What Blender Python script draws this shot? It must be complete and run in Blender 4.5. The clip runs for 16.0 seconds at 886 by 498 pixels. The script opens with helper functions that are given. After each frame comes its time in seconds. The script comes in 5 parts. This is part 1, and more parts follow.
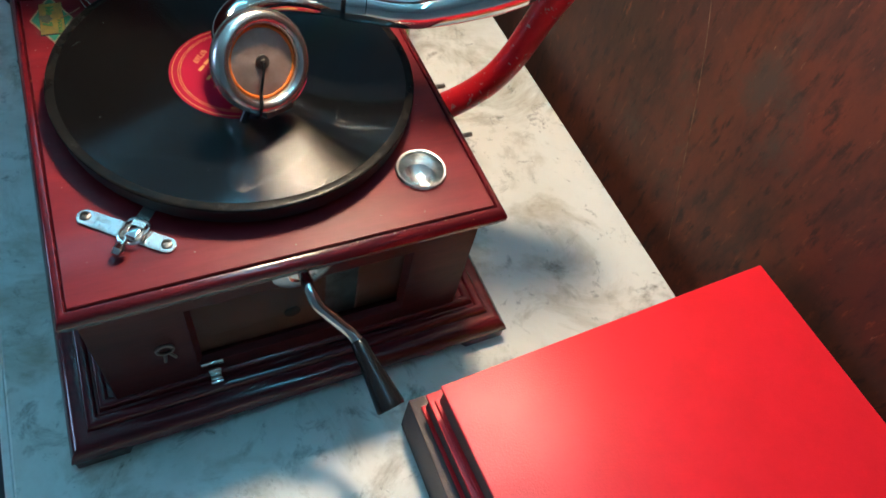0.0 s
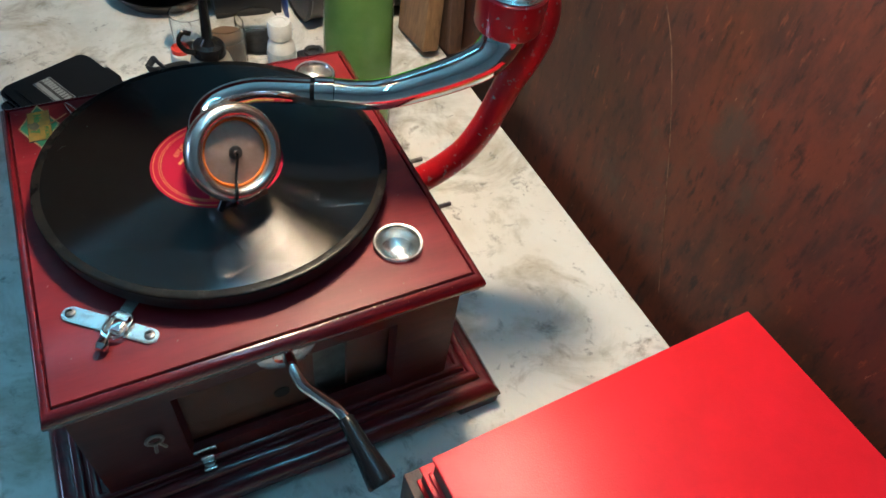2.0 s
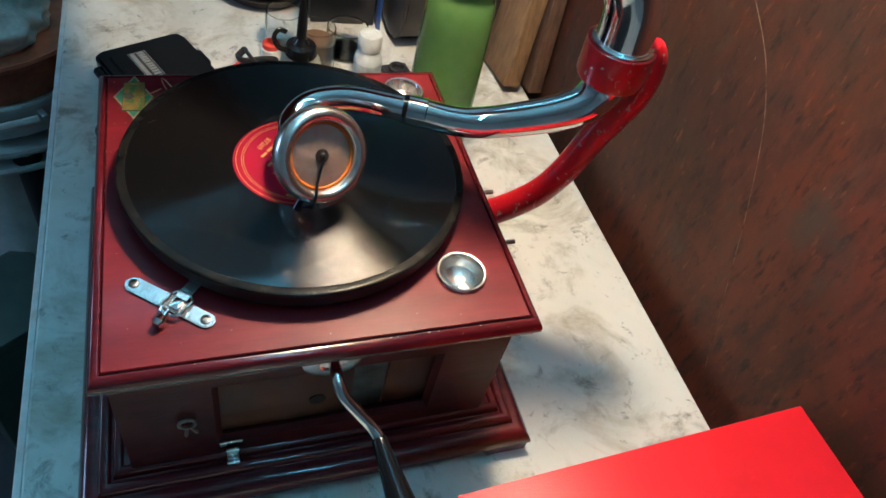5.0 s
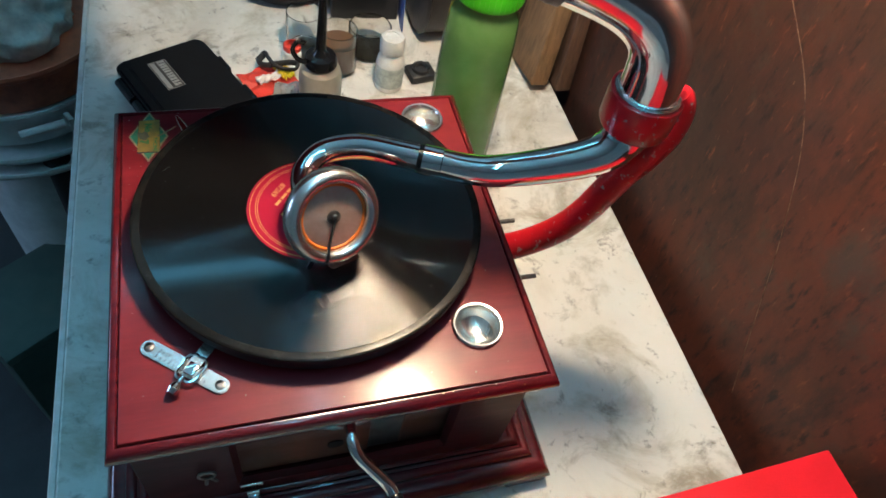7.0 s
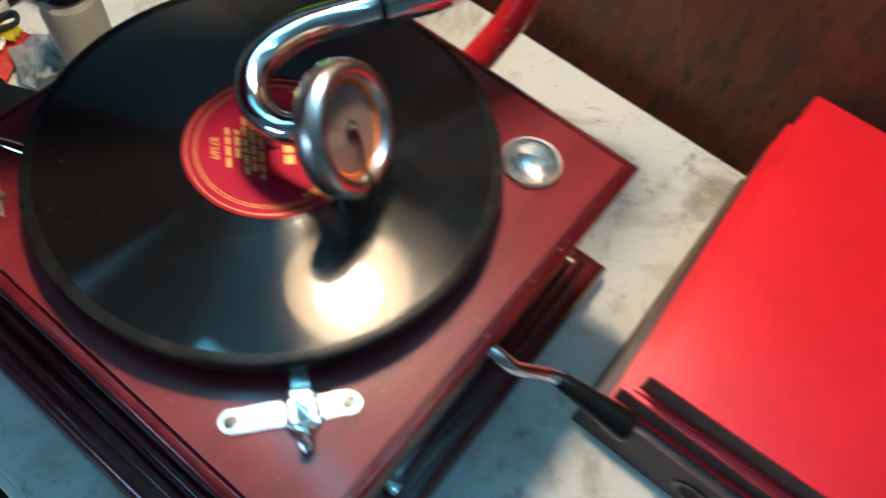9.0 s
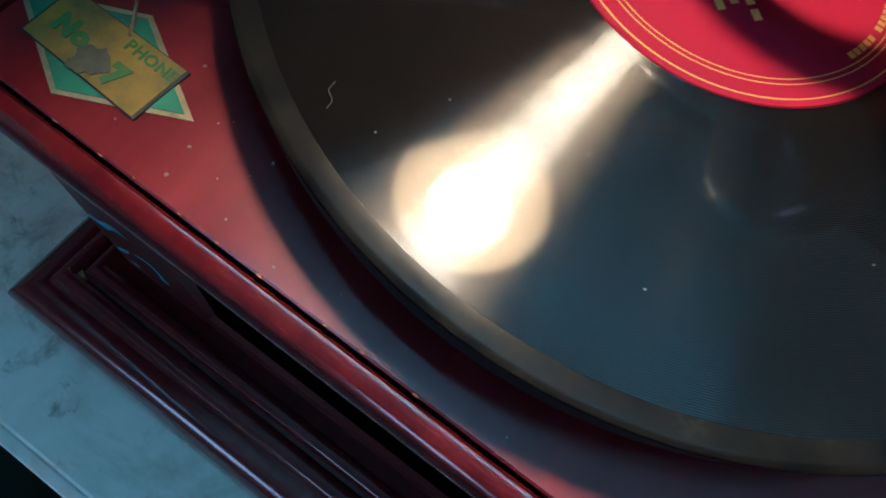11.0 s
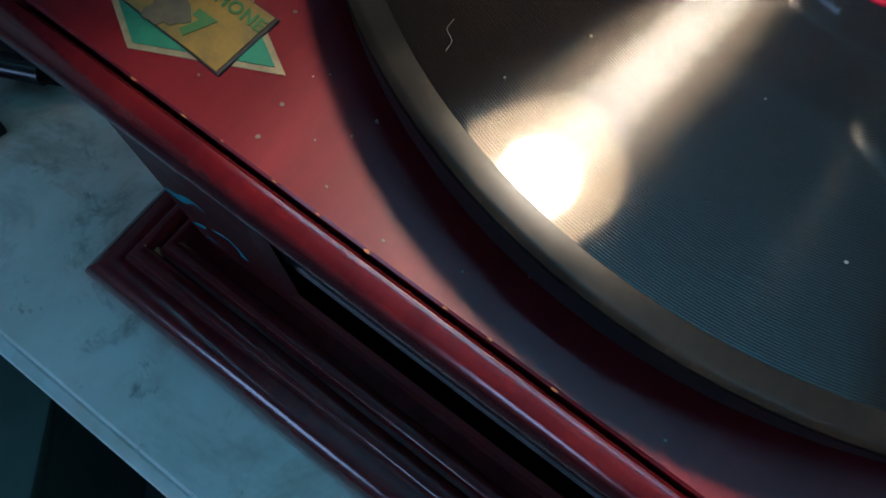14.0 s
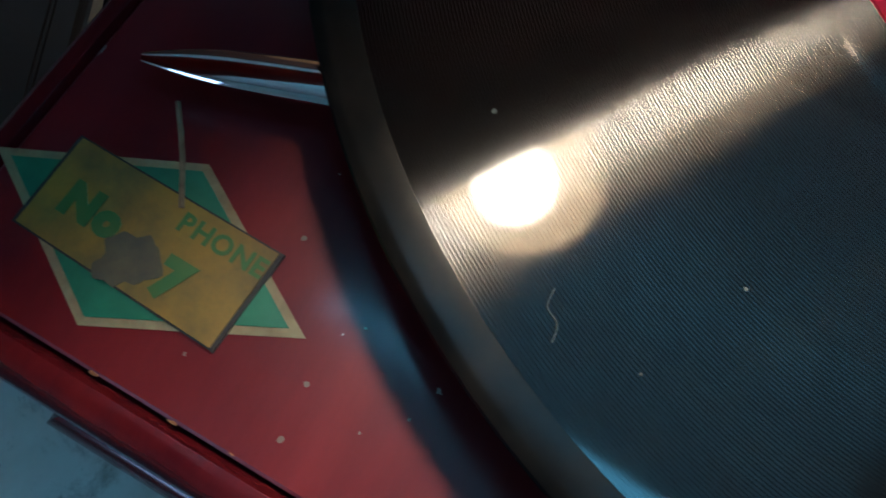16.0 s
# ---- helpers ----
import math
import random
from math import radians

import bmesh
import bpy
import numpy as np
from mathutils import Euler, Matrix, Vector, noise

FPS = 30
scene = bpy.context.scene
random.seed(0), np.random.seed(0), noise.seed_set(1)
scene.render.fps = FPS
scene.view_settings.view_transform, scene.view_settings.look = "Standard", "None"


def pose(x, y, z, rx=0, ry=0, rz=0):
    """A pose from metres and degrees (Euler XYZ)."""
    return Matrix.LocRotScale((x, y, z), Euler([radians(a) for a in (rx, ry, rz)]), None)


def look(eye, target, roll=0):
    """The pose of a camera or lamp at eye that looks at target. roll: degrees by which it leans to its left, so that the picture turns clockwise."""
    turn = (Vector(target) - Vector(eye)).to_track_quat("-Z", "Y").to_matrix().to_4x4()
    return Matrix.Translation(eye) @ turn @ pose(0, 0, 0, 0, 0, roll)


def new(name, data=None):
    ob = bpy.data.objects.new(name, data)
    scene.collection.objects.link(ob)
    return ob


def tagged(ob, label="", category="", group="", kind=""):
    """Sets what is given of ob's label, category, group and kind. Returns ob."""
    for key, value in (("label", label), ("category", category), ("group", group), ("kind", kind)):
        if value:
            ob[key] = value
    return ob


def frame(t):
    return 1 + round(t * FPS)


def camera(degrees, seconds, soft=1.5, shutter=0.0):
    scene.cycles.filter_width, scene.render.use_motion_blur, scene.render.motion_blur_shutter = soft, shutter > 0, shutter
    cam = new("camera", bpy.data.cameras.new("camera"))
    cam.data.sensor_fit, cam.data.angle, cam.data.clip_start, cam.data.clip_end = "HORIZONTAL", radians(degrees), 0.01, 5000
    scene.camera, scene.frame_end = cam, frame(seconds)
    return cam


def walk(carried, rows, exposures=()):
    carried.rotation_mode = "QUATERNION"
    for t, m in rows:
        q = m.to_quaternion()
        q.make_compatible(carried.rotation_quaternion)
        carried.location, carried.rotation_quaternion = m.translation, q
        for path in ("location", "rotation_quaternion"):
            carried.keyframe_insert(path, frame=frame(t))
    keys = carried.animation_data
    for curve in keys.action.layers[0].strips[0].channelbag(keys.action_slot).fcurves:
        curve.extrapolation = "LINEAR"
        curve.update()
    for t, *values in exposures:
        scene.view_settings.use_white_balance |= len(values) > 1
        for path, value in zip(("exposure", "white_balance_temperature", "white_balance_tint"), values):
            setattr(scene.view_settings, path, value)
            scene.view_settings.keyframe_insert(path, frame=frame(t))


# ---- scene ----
# ---- camera: seconds, place, turn ----
cam = camera(65.43, 16.0, soft=1.6, shutter=0.5)
EXPOSURES = [(0, 0.03, 6150, 10), (7.0, 0.0, 6200, 10), (8.0, 0.05, 6200, 10), (9.0, -0.1, 6150, 10), (9.5, -0.08, 6050, 10), (10.0, 0.0, 5950, 10), (12.5, -0.3, 5700, 10), (15.0, -0.45, 5750, 10), (15.5, -0.65, 5750, 10), (16.0, -0.75, 5850, 10)]
ROWS = [
    (0, -0.0655, -0.3863, 0.5539, 34.43, -9.24, -22.82),
    (0.5, -0.0649, -0.3870, 0.5587, 35.70, -8.75, -23.26),
    (1, -0.0562, -0.3929, 0.5619, 37.22, -6.79, -25.02),
    (1.5, -0.0480, -0.4001, 0.5679, 39.19, -5.90, -25.09),
    (2, -0.0468, -0.3968, 0.5651, 40.19, -5.95, -25.63),
    (2.5, -0.0524, -0.3822, 0.5609, 40.68, -7.53, -23.52),
    (3, -0.0678, -0.3783, 0.5584, 41.08, -8.82, -20.97),
    (3.2, -0.0719, -0.3779, 0.5561, 40.99, -9.18, -20.10),
    (5.3, -0.0649, -0.3839, 0.5613, 41.37, -10.73, -15.96),
    (5.5, -0.0638, -0.3785, 0.5703, 41.90, -11.46, -16.29),
    (6, -0.0679, -0.3559, 0.6076, 42.46, -11.69, -15.99),
    (6.5, -0.0696, -0.3407, 0.6134, 39.34, -10.49, -14.64),
    (7, -0.0448, -0.3254, 0.5984, 36.79, -8.53, -14.23),
    (7.5, -0.1026, -0.2878, 0.5753, 34.74, -4.83, -28.05),
    (7.7, -0.1676, -0.2627, 0.5587, 33.66, -3.46, -39.21),
    (8, -0.2125, -0.2396, 0.5723, 31.65, -7.18, -48.47),
    (8.2, -0.2050, -0.2387, 0.5756, 29.94, -10.08, -50.57),
    (8.5, -0.1710, -0.2483, 0.5583, 31.80, -8.73, -53.27),
    (9, -0.1447, -0.1874, 0.5049, 29.33, -6.46, -51.59),
    (9.2, -0.1566, -0.1272, 0.4759, 27.86, -7.10, -54.98),
    (9.5, -0.1695, -0.0887, 0.4172, 25.18, -8.25, -56.25),
    (9.7, -0.1677, -0.0621, 0.4047, 18.57, -12.10, -54.76),
    (10, -0.1592, -0.0499, 0.3551, 17.75, -7.80, -54.90),
    (10.2, -0.1599, -0.0236, 0.3440, 19.09, -8.57, -53.76),
    (12.3, -0.1593, 0.0071, 0.3045, 20.05, -2.94, -56.24),
    (12.5, -0.1603, 0.0099, 0.3047, 18.88, -2.33, -56.59),
    (13, -0.1643, 0.0100, 0.3050, 18.04, -1.32, -55.26),
    (13.5, -0.1631, 0.0104, 0.3061, 17.70, -2.10, -55.19),
    (14, -0.1612, 0.0106, 0.3024, 18.67, -2.59, -53.27),
    (14.5, -0.1599, 0.0172, 0.2930, 19.05, -3.67, -52.98),
    (15, -0.1499, 0.0108, 0.2897, 18.37, -4.67, -52.67),
    (15.5, -0.1302, 0.0369, 0.2820, 18.96, -2.82, -57.43),
    (15.7, -0.1241, 0.0497, 0.2815, 17.19, -4.23, -59.84),
    (16, -0.1226, 0.0574, 0.2828, 16.38, -3.76, -60.30),
]
walk(cam, [(t, pose(x, y, z, rx, ry, rz)) for t, x, y, z, rx, ry, rz in ROWS], EXPOSURES)

# ---- light ----
LAMP = (0.150, 0.086, 0.745)
world = bpy.data.worlds.new("world")
scene.world = world
world.use_nodes = True
wn = world.node_tree
sky = wn.nodes.new("ShaderNodeTexSky")
sky.sky_type = "NISHITA"
sky.sun_disc = False
sky.sun_elevation = radians(35)
sky.sun_rotation = radians(200)
wn.links.new(sky.outputs[0], wn.nodes["Background"].inputs[0])
wn.nodes["Background"].inputs[1].default_value = 0.08


BULB, TUBE, WINDOW = 365.0, 31.0, 10.5  # the warm bulb over the bench, the cold ceiling tubes, the window's daylight
dl = bpy.data.lights.new("window_daylight", "AREA")
dl.shape, dl.size, dl.size_y, dl.energy, dl.color = "RECTANGLE", 0.66, 0.60, WINDOW, (0.42, 0.62, 1.0)
new("window_daylight", dl).matrix_world = look((-2.19, 0.60, 0.52), (0.0, 0.3, 0.30))


# ---- materials ----
def mat(name, colour, rough=0.5, metal=0.0, coat=0.0, vary=None, scale=30.0, detail=6.0, amount=0.5, bump=0.0, bump_scale=200.0,
        transmission=0.0, spec=0.5, stretch=(1, 1, 1), sheen=0.0, ior=1.45, rough_vary=0.0):
    """A procedural surface: base colour mixed with a second one by noise, with fine relief."""
    m = bpy.data.materials.new(name)
    m.use_nodes = True
    nt = m.node_tree
    b = nt.nodes["Principled BSDF"]
    b.inputs["Base Color"].default_value = (*colour, 1)
    b.inputs["Roughness"].default_value = rough
    b.inputs["Metallic"].default_value = metal
    b.inputs["Coat Weight"].default_value = coat
    b.inputs["Coat Roughness"].default_value = 0.12
    b.inputs["Transmission Weight"].default_value = transmission
    b.inputs["Specular IOR Level"].default_value = spec
    b.inputs["IOR"].default_value = ior
    tc = nt.nodes.new("ShaderNodeTexCoord")
    mp = nt.nodes.new("ShaderNodeMapping")
    mp.inputs["Scale"].default_value = stretch
    nt.links.new(tc.outputs["Object"], mp.inputs[0])
    if vary:
        n1 = nt.nodes.new("ShaderNodeTexNoise")
        n1.inputs["Scale"].default_value, n1.inputs["Detail"].default_value = scale, detail
        n1.inputs["Roughness"].default_value = 0.65
        nt.links.new(mp.outputs[0], n1.inputs["Vector"])
        r = nt.nodes.new("ShaderNodeValToRGB")
        r.color_ramp.elements[0].position, r.color_ramp.elements[1].position = 0.5 - 0.3 * amount, 0.5 + 0.35 * amount
        r.color_ramp.elements[0].color, r.color_ramp.elements[1].color = (*colour, 1), (*vary, 1)
        nt.links.new(n1.outputs[0], r.inputs[0])
        nt.links.new(r.outputs[0], b.inputs["Base Color"])
        if rough_vary:
            mr = nt.nodes.new("ShaderNodeMapRange")
            mr.inputs[3].default_value, mr.inputs[4].default_value = rough - rough_vary, rough + rough_vary
            nt.links.new(n1.outputs[0], mr.inputs[0])
            nt.links.new(mr.outputs[0], b.inputs["Roughness"])
    if bump:
        n2 = nt.nodes.new("ShaderNodeTexNoise")
        n2.inputs["Scale"].default_value, n2.inputs["Detail"].default_value = bump_scale, 4
        nt.links.new(mp.outputs[0], n2.inputs["Vector"])
        bp = nt.nodes.new("ShaderNodeBump")
        bp.inputs["Strength"].default_value, bp.inputs["Distance"].default_value = bump, 0.002
        nt.links.new(n2.outputs[0], bp.inputs["Height"])
        nt.links.new(bp.outputs[0], b.inputs["Normal"])
    return m


M_WOOD = mat("mahogany_varnish", (0.115, 0.006, 0.010), 0.4, coat=0.22, spec=0.3, vary=(0.18, 0.012, 0.017), scale=9, stretch=(1, 6, 1), bump=0.05, bump_scale=90, rough_vary=0.1)
M_WOODX = mat("mahogany_varnish_long", (0.075, 0.005, 0.009), 0.2, coat=0.45, vary=(0.13, 0.010, 0.013), scale=12, stretch=(1, 8, 8), bump=0.05, bump_scale=90)
M_PANEL = mat("dulled_mahogany_panel", (0.085, 0.008, 0.008), 0.45, coat=0.10, spec=0.22, vary=(0.05, 0.006, 0.007), scale=10, stretch=(1, 5, 5), bump=0.08, bump_scale=120, rough_vary=0.1)
M_SLAT = mat("dusty_grey_slat", (0.16, 0.15, 0.15), 0.5, vary=(0.08, 0.07, 0.07), scale=60)
# near-black colour stands in for the shade inside the body and the holes
M_DARK = mat("recess_shade", (0.02, 0.008, 0.008), 0.7)
M_CHROME = mat("chrome", (0.93, 0.92, 0.91), 0.085, 1.0, vary=(0.78, 0.75, 0.72), scale=40, amount=0.8, bump=0.02, bump_scale=60, rough_vary=0.05)
M_NICKEL = mat("nickel", (0.84, 0.82, 0.78), 0.27, 1.0, vary=(0.7, 0.66, 0.6), scale=60, bump=0.03)
M_STEEL = mat("dull_steel", (0.25, 0.24, 0.23), 0.4, 1.0, vary=(0.12, 0.1, 0.09), scale=90)
M_REDPAINT = mat("chipped_red_paint", (0.64, 0.010, 0.020), 0.28, coat=0.3, vary=(0.5, 0.008, 0.015), scale=20, bump=0.06, bump_scale=60)
M_BLACK = mat("black_plastic", (0.008, 0.008, 0.009), 0.2, spec=0.32, bump=0.04, bump_scale=500)
M_RUBBER = mat("black_rubber", (0.02, 0.02, 0.022), 0.6, bump=0.1, bump_scale=400)
M_FELT = mat("turntable_black", (0.01, 0.01, 0.012), 0.55)
M_REDCOVER = mat("red_cloth_cover", (0.84, 0.016, 0.030), 0.38, vary=(0.74, 0.013, 0.022), scale=14, bump=0.12, bump_scale=700, rough_vary=0.1)
M_PAGES = mat("yellowed_pages", (0.55, 0.36, 0.09), 0.8, vary=(0.3, 0.18, 0.06), scale=300, stretch=(0.1, 0.1, 5), bump=0.4, bump_scale=300)
M_BROWNCOVER = mat("dark_brown_cover", (0.05, 0.028, 0.03), 0.5, vary=(0.09, 0.05, 0.045), scale=50, bump=0.2, bump_scale=500)
M_WHITE = mat("white_plastic", (0.75, 0.75, 0.73), 0.35, vary=(0.6, 0.58, 0.52), scale=60)
M_GREEN = mat("green_translucent", (0.15, 0.34, 0.09), 0.2, vary=(0.2, 0.4, 0.13), scale=20, transmission=0.35)
M_GREENCAP = mat("lime_plastic", (0.1, 0.75, 0.02), 0.35, bump=0.03)
M_GLASS = mat("glass", (0.95, 0.97, 0.97), 0.02, transmission=1.0, ior=1.45)
M_PANE = mat("thin_dusty_pane", (0.93, 0.90, 0.86), 0.04, transmission=1.0, ior=1.12)
M_OIL = mat("cloudy_bottle", (0.55, 0.5, 0.4), 0.3, transmission=0.5, vary=(0.4, 0.36, 0.28), scale=30)
M_BROWNLIQ = mat("brown_polish", (0.12, 0.06, 0.03), 0.4)
M_TIMBER = mat("rough_timber", (0.27, 0.15, 0.07), 0.8, vary=(0.14, 0.08, 0.04), scale=25, stretch=(8, 8, 1), bump=0.5, bump_scale=120)
M_TIMBERDARK = mat("dark_timber", (0.12, 0.06, 0.035), 0.8, vary=(0.06, 0.03, 0.02), scale=25, stretch=(8, 8, 1), bump=0.5, bump_scale=120)
M_LEATHER = mat("black_leather", (0.02, 0.018, 0.018), 0.45, vary=(0.04, 0.03, 0.028), scale=30, bump=0.3, bump_scale=150)
M_YELLOW = mat("yellow_card", (0.75, 0.55, 0.02), 0.5)
M_REDCARD = mat("red_card", (0.65, 0.05, 0.03), 0.5)
M_MAROON = mat("maroon_print", (0.16, 0.02, 0.02), 0.5)
M_PAPER = mat("white_paper", (0.75, 0.74, 0.7), 0.7)
M_PRINT = mat("dark_print", (0.03, 0.03, 0.03), 0.7)
M_GOLD = mat("gold_print", (0.62, 0.36, 0.1), 0.35, 0.4)
M_LABEL = mat("record_label_red", (0.30, 0.004, 0.024), 0.6, spec=0.12, vary=(0.29, 0.006, 0.027), scale=50)
M_ORANGE = mat("orange_gasket", (0.75, 0.16, 0.02), 0.5)
M_TEAL = mat("grey_enamel", (0.66, 0.72, 0.70), 0.45, vary=(0.46, 0.52, 0.50), scale=20, bump=0.1)
M_TERRA = mat("terracotta_plastic", (0.58, 0.15, 0.07), 0.5, vary=(0.25, 0.07, 0.04), scale=25)
M_CLOTH = mat("grey_cloth", (0.68, 0.71, 0.62), 0.9, vary=(0.32, 0.34, 0.31), scale=25, bump=0.4)
M_FLOOR = mat("dark_floor", (0.06, 0.068, 0.068), 0.7, vary=(0.035, 0.04, 0.042), scale=6, bump=0.2)
M_PLASTER = mat("plaster", (0.75, 0.73, 0.70), 0.9, vary=(0.6, 0.58, 0.55), scale=4, bump=0.3, bump_scale=60)
M_BRASSLEAF = mat("gold_transfer", (0.38, 0.22, 0.028), 0.5, vary=(0.09, 0.08, 0.035), scale=85, amount=0.75)
M_WEARSPOT = mat("worn_patch", (0.07, 0.065, 0.05), 0.6, vary=(0.12, 0.11, 0.06), scale=160)
M_GREENLEAF = mat("green_transfer", (0.022, 0.20, 0.115), 0.45, vary=(0.012, 0.12, 0.07), scale=90)
M_CREAM = mat("cream_line", (0.34, 0.29, 0.16), 0.5, vary=(0.2, 0.15, 0.08), scale=150)
M_THREAD = mat("dirty_thread", (0.30, 0.22, 0.13), 0.8, vary=(0.16, 0.09, 0.06), scale=300)
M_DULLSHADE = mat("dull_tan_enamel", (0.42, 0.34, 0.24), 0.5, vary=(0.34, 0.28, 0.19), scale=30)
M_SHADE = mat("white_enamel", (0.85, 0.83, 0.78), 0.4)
M_STEELPRINT = mat("silver_print", (0.30, 0.31, 0.31), 0.5, vary=(0.16, 0.17, 0.17), scale=500)
M_BLUEFOLDER = mat("blue_plastic", (0.04, 0.1, 0.3), 0.4)


def tabletop_material():
    """White marble-look sheet, grimy with dark smears and stains."""
    m = mat("stained_marble_sheet", (0.76, 0.74, 0.69), 0.36, vary=(0.62, 0.58, 0.51), scale=7, amount=0.9, bump=0.05, bump_scale=60)
    nt, b = m.node_tree, m.node_tree.nodes["Principled BSDF"]
    tc = nt.nodes.new("ShaderNodeTexCoord")
    base = b.inputs["Base Color"].links[0].from_socket
    last = base
    for scale, lo, hi, colour, seed, dist in ((3.5, 0.50, 0.70, (0.40, 0.36, 0.29), 9.4, 0.6), (8, 0.52, 0.66, (0.34, 0.29, 0.20), 6.6, 0.9), (13, 0.545, 0.68, (0.26, 0.22, 0.155), 3.1, 0.8), (22, 0.57, 0.68, (0.15, 0.125, 0.095), 11.7, 0.7), (48, 0.60, 0.69, (0.085, 0.075, 0.06), 5.3, 0.5)):
        n = nt.nodes.new("ShaderNodeTexNoise")
        n.noise_dimensions = "4D"
        n.inputs["W"].default_value = seed
        n.inputs["Scale"].default_value, n.inputs["Detail"].default_value, n.inputs["Distortion"].default_value = scale, 8, dist
        n.inputs["Roughness"].default_value = 0.68
        nt.links.new(tc.outputs["Object"], n.inputs["Vector"])
        r = nt.nodes.new("ShaderNodeMapRange")
        r.inputs[1].default_value, r.inputs[2].default_value = lo, hi
        r.inputs[4].default_value = 0.8
        nt.links.new(n.outputs[0], r.inputs[0])
        mx = nt.nodes.new("ShaderNodeMixRGB")
        mx.inputs[2].default_value = (*colour, 1)
        nt.links.new(r.outputs[0], mx.inputs[0])
        nt.links.new(last, mx.inputs[1])
        last = mx.outputs[0]
    nt.links.new(last, b.inputs["Base Color"])
    return m


M_TABLE = tabletop_material()


def board_material():
    """Worn reddish-brown plywood sheet with dark scrapes."""
    m = mat("worn_brown_board", (0.064, 0.020, 0.011), 0.6, vary=(0.036, 0.014, 0.009), scale=5, amount=0.9, bump=0.15, bump_scale=90)
    nt, b = m.node_tree, m.node_tree.nodes["Principled BSDF"]
    tc = nt.nodes.new("ShaderNodeTexCoord")
    last = b.inputs["Base Color"].links[0].from_socket
    for scale, lo, hi, colour, seed, st, amt in ((2.6, 0.47, 0.62, (0.040, 0.026, 0.018), 12.2, (1, 1, 1), 0.85), (4, 0.44, 0.66, (0.135, 0.030, 0.014), 1.0, (1, 1.3, 0.8), 0.85), (14, 0.47, 0.62, (0.028, 0.013, 0.010), 7.7, (1, 2.4, 0.8), 0.75), (30, 0.54, 0.64, (0.010, 0.006, 0.006), 2.3, (1, 3.0, 0.9), 0.9), (40, 0.58, 0.68, (0.19, 0.054, 0.024), 6.1, (1, 3.0, 0.7), 0.7), (9, 0.56, 0.68, (0.050, 0.040, 0.032), 8.8, (1, 1.2, 1.0), 0.7), (70, 0.64, 0.70, (0.28, 0.16, 0.10), 4.9, (1, 2.6, 0.7), 0.6)):
        mp = nt.nodes.new("ShaderNodeMapping")
        mp.inputs["Rotation"].default_value = (radians(-12), 0, 0)
        mp.inputs["Scale"].default_value = st
        nt.links.new(tc.outputs["Object"], mp.inputs[0])
        n = nt.nodes.new("ShaderNodeTexNoise")
        n.noise_dimensions = "4D"
        n.inputs["W"].default_value = seed
        n.inputs["Scale"].default_value, n.inputs["Detail"].default_value, n.inputs["Roughness"].default_value = scale, 8, 0.7
        nt.links.new(mp.outputs[0], n.inputs["Vector"])
        r = nt.nodes.new("ShaderNodeMapRange")
        r.inputs[1].default_value, r.inputs[2].default_value, r.inputs[4].default_value = lo, hi, amt
        nt.links.new(n.outputs[0], r.inputs[0])
        mx = nt.nodes.new("ShaderNodeMixRGB")
        mx.inputs[2].default_value = (*colour, 1)
        nt.links.new(r.outputs[0], mx.inputs[0])
        nt.links.new(last, mx.inputs[1])
        last = mx.outputs[0]
    nt.links.new(last, b.inputs["Base Color"])
    return m


M_BOARD = board_material()


def chipped(m, colour, scale=55, lo=0.66, hi=0.69):
    """Adds chips of bare metal to a painted surface."""
    nt, b = m.node_tree, m.node_tree.nodes["Principled BSDF"]
    tc = nt.nodes.new("ShaderNodeTexCoord")
    n = nt.nodes.new("ShaderNodeTexNoise")
    n.inputs["Scale"].default_value, n.inputs["Detail"].default_value, n.inputs["Roughness"].default_value = scale, 5, 0.6
    nt.links.new(tc.outputs["Object"], n.inputs["Vector"])
    r = nt.nodes.new("ShaderNodeMapRange")
    r.inputs[1].default_value, r.inputs[2].default_value = lo, hi
    nt.links.new(n.outputs[0], r.inputs[0])
    mx = nt.nodes.new("ShaderNodeMixRGB")
    mx.inputs[2].default_value = (*colour, 1)
    nt.links.new(b.inputs["Base Color"].links[0].from_socket, mx.inputs[1])
    nt.links.new(r.outputs[0], mx.inputs[0])
    nt.links.new(mx.outputs[0], b.inputs["Base Color"])


chipped(M_REDPAINT, (0.42, 0.34, 0.3), 190, 0.615, 0.64)
chipped(M_WOOD, (0.5, 0.42, 0.38), 260, 0.725, 0.74)
chipped(M_WOODX, (0.35, 0.16, 0.08), 190, 0.72, 0.74)


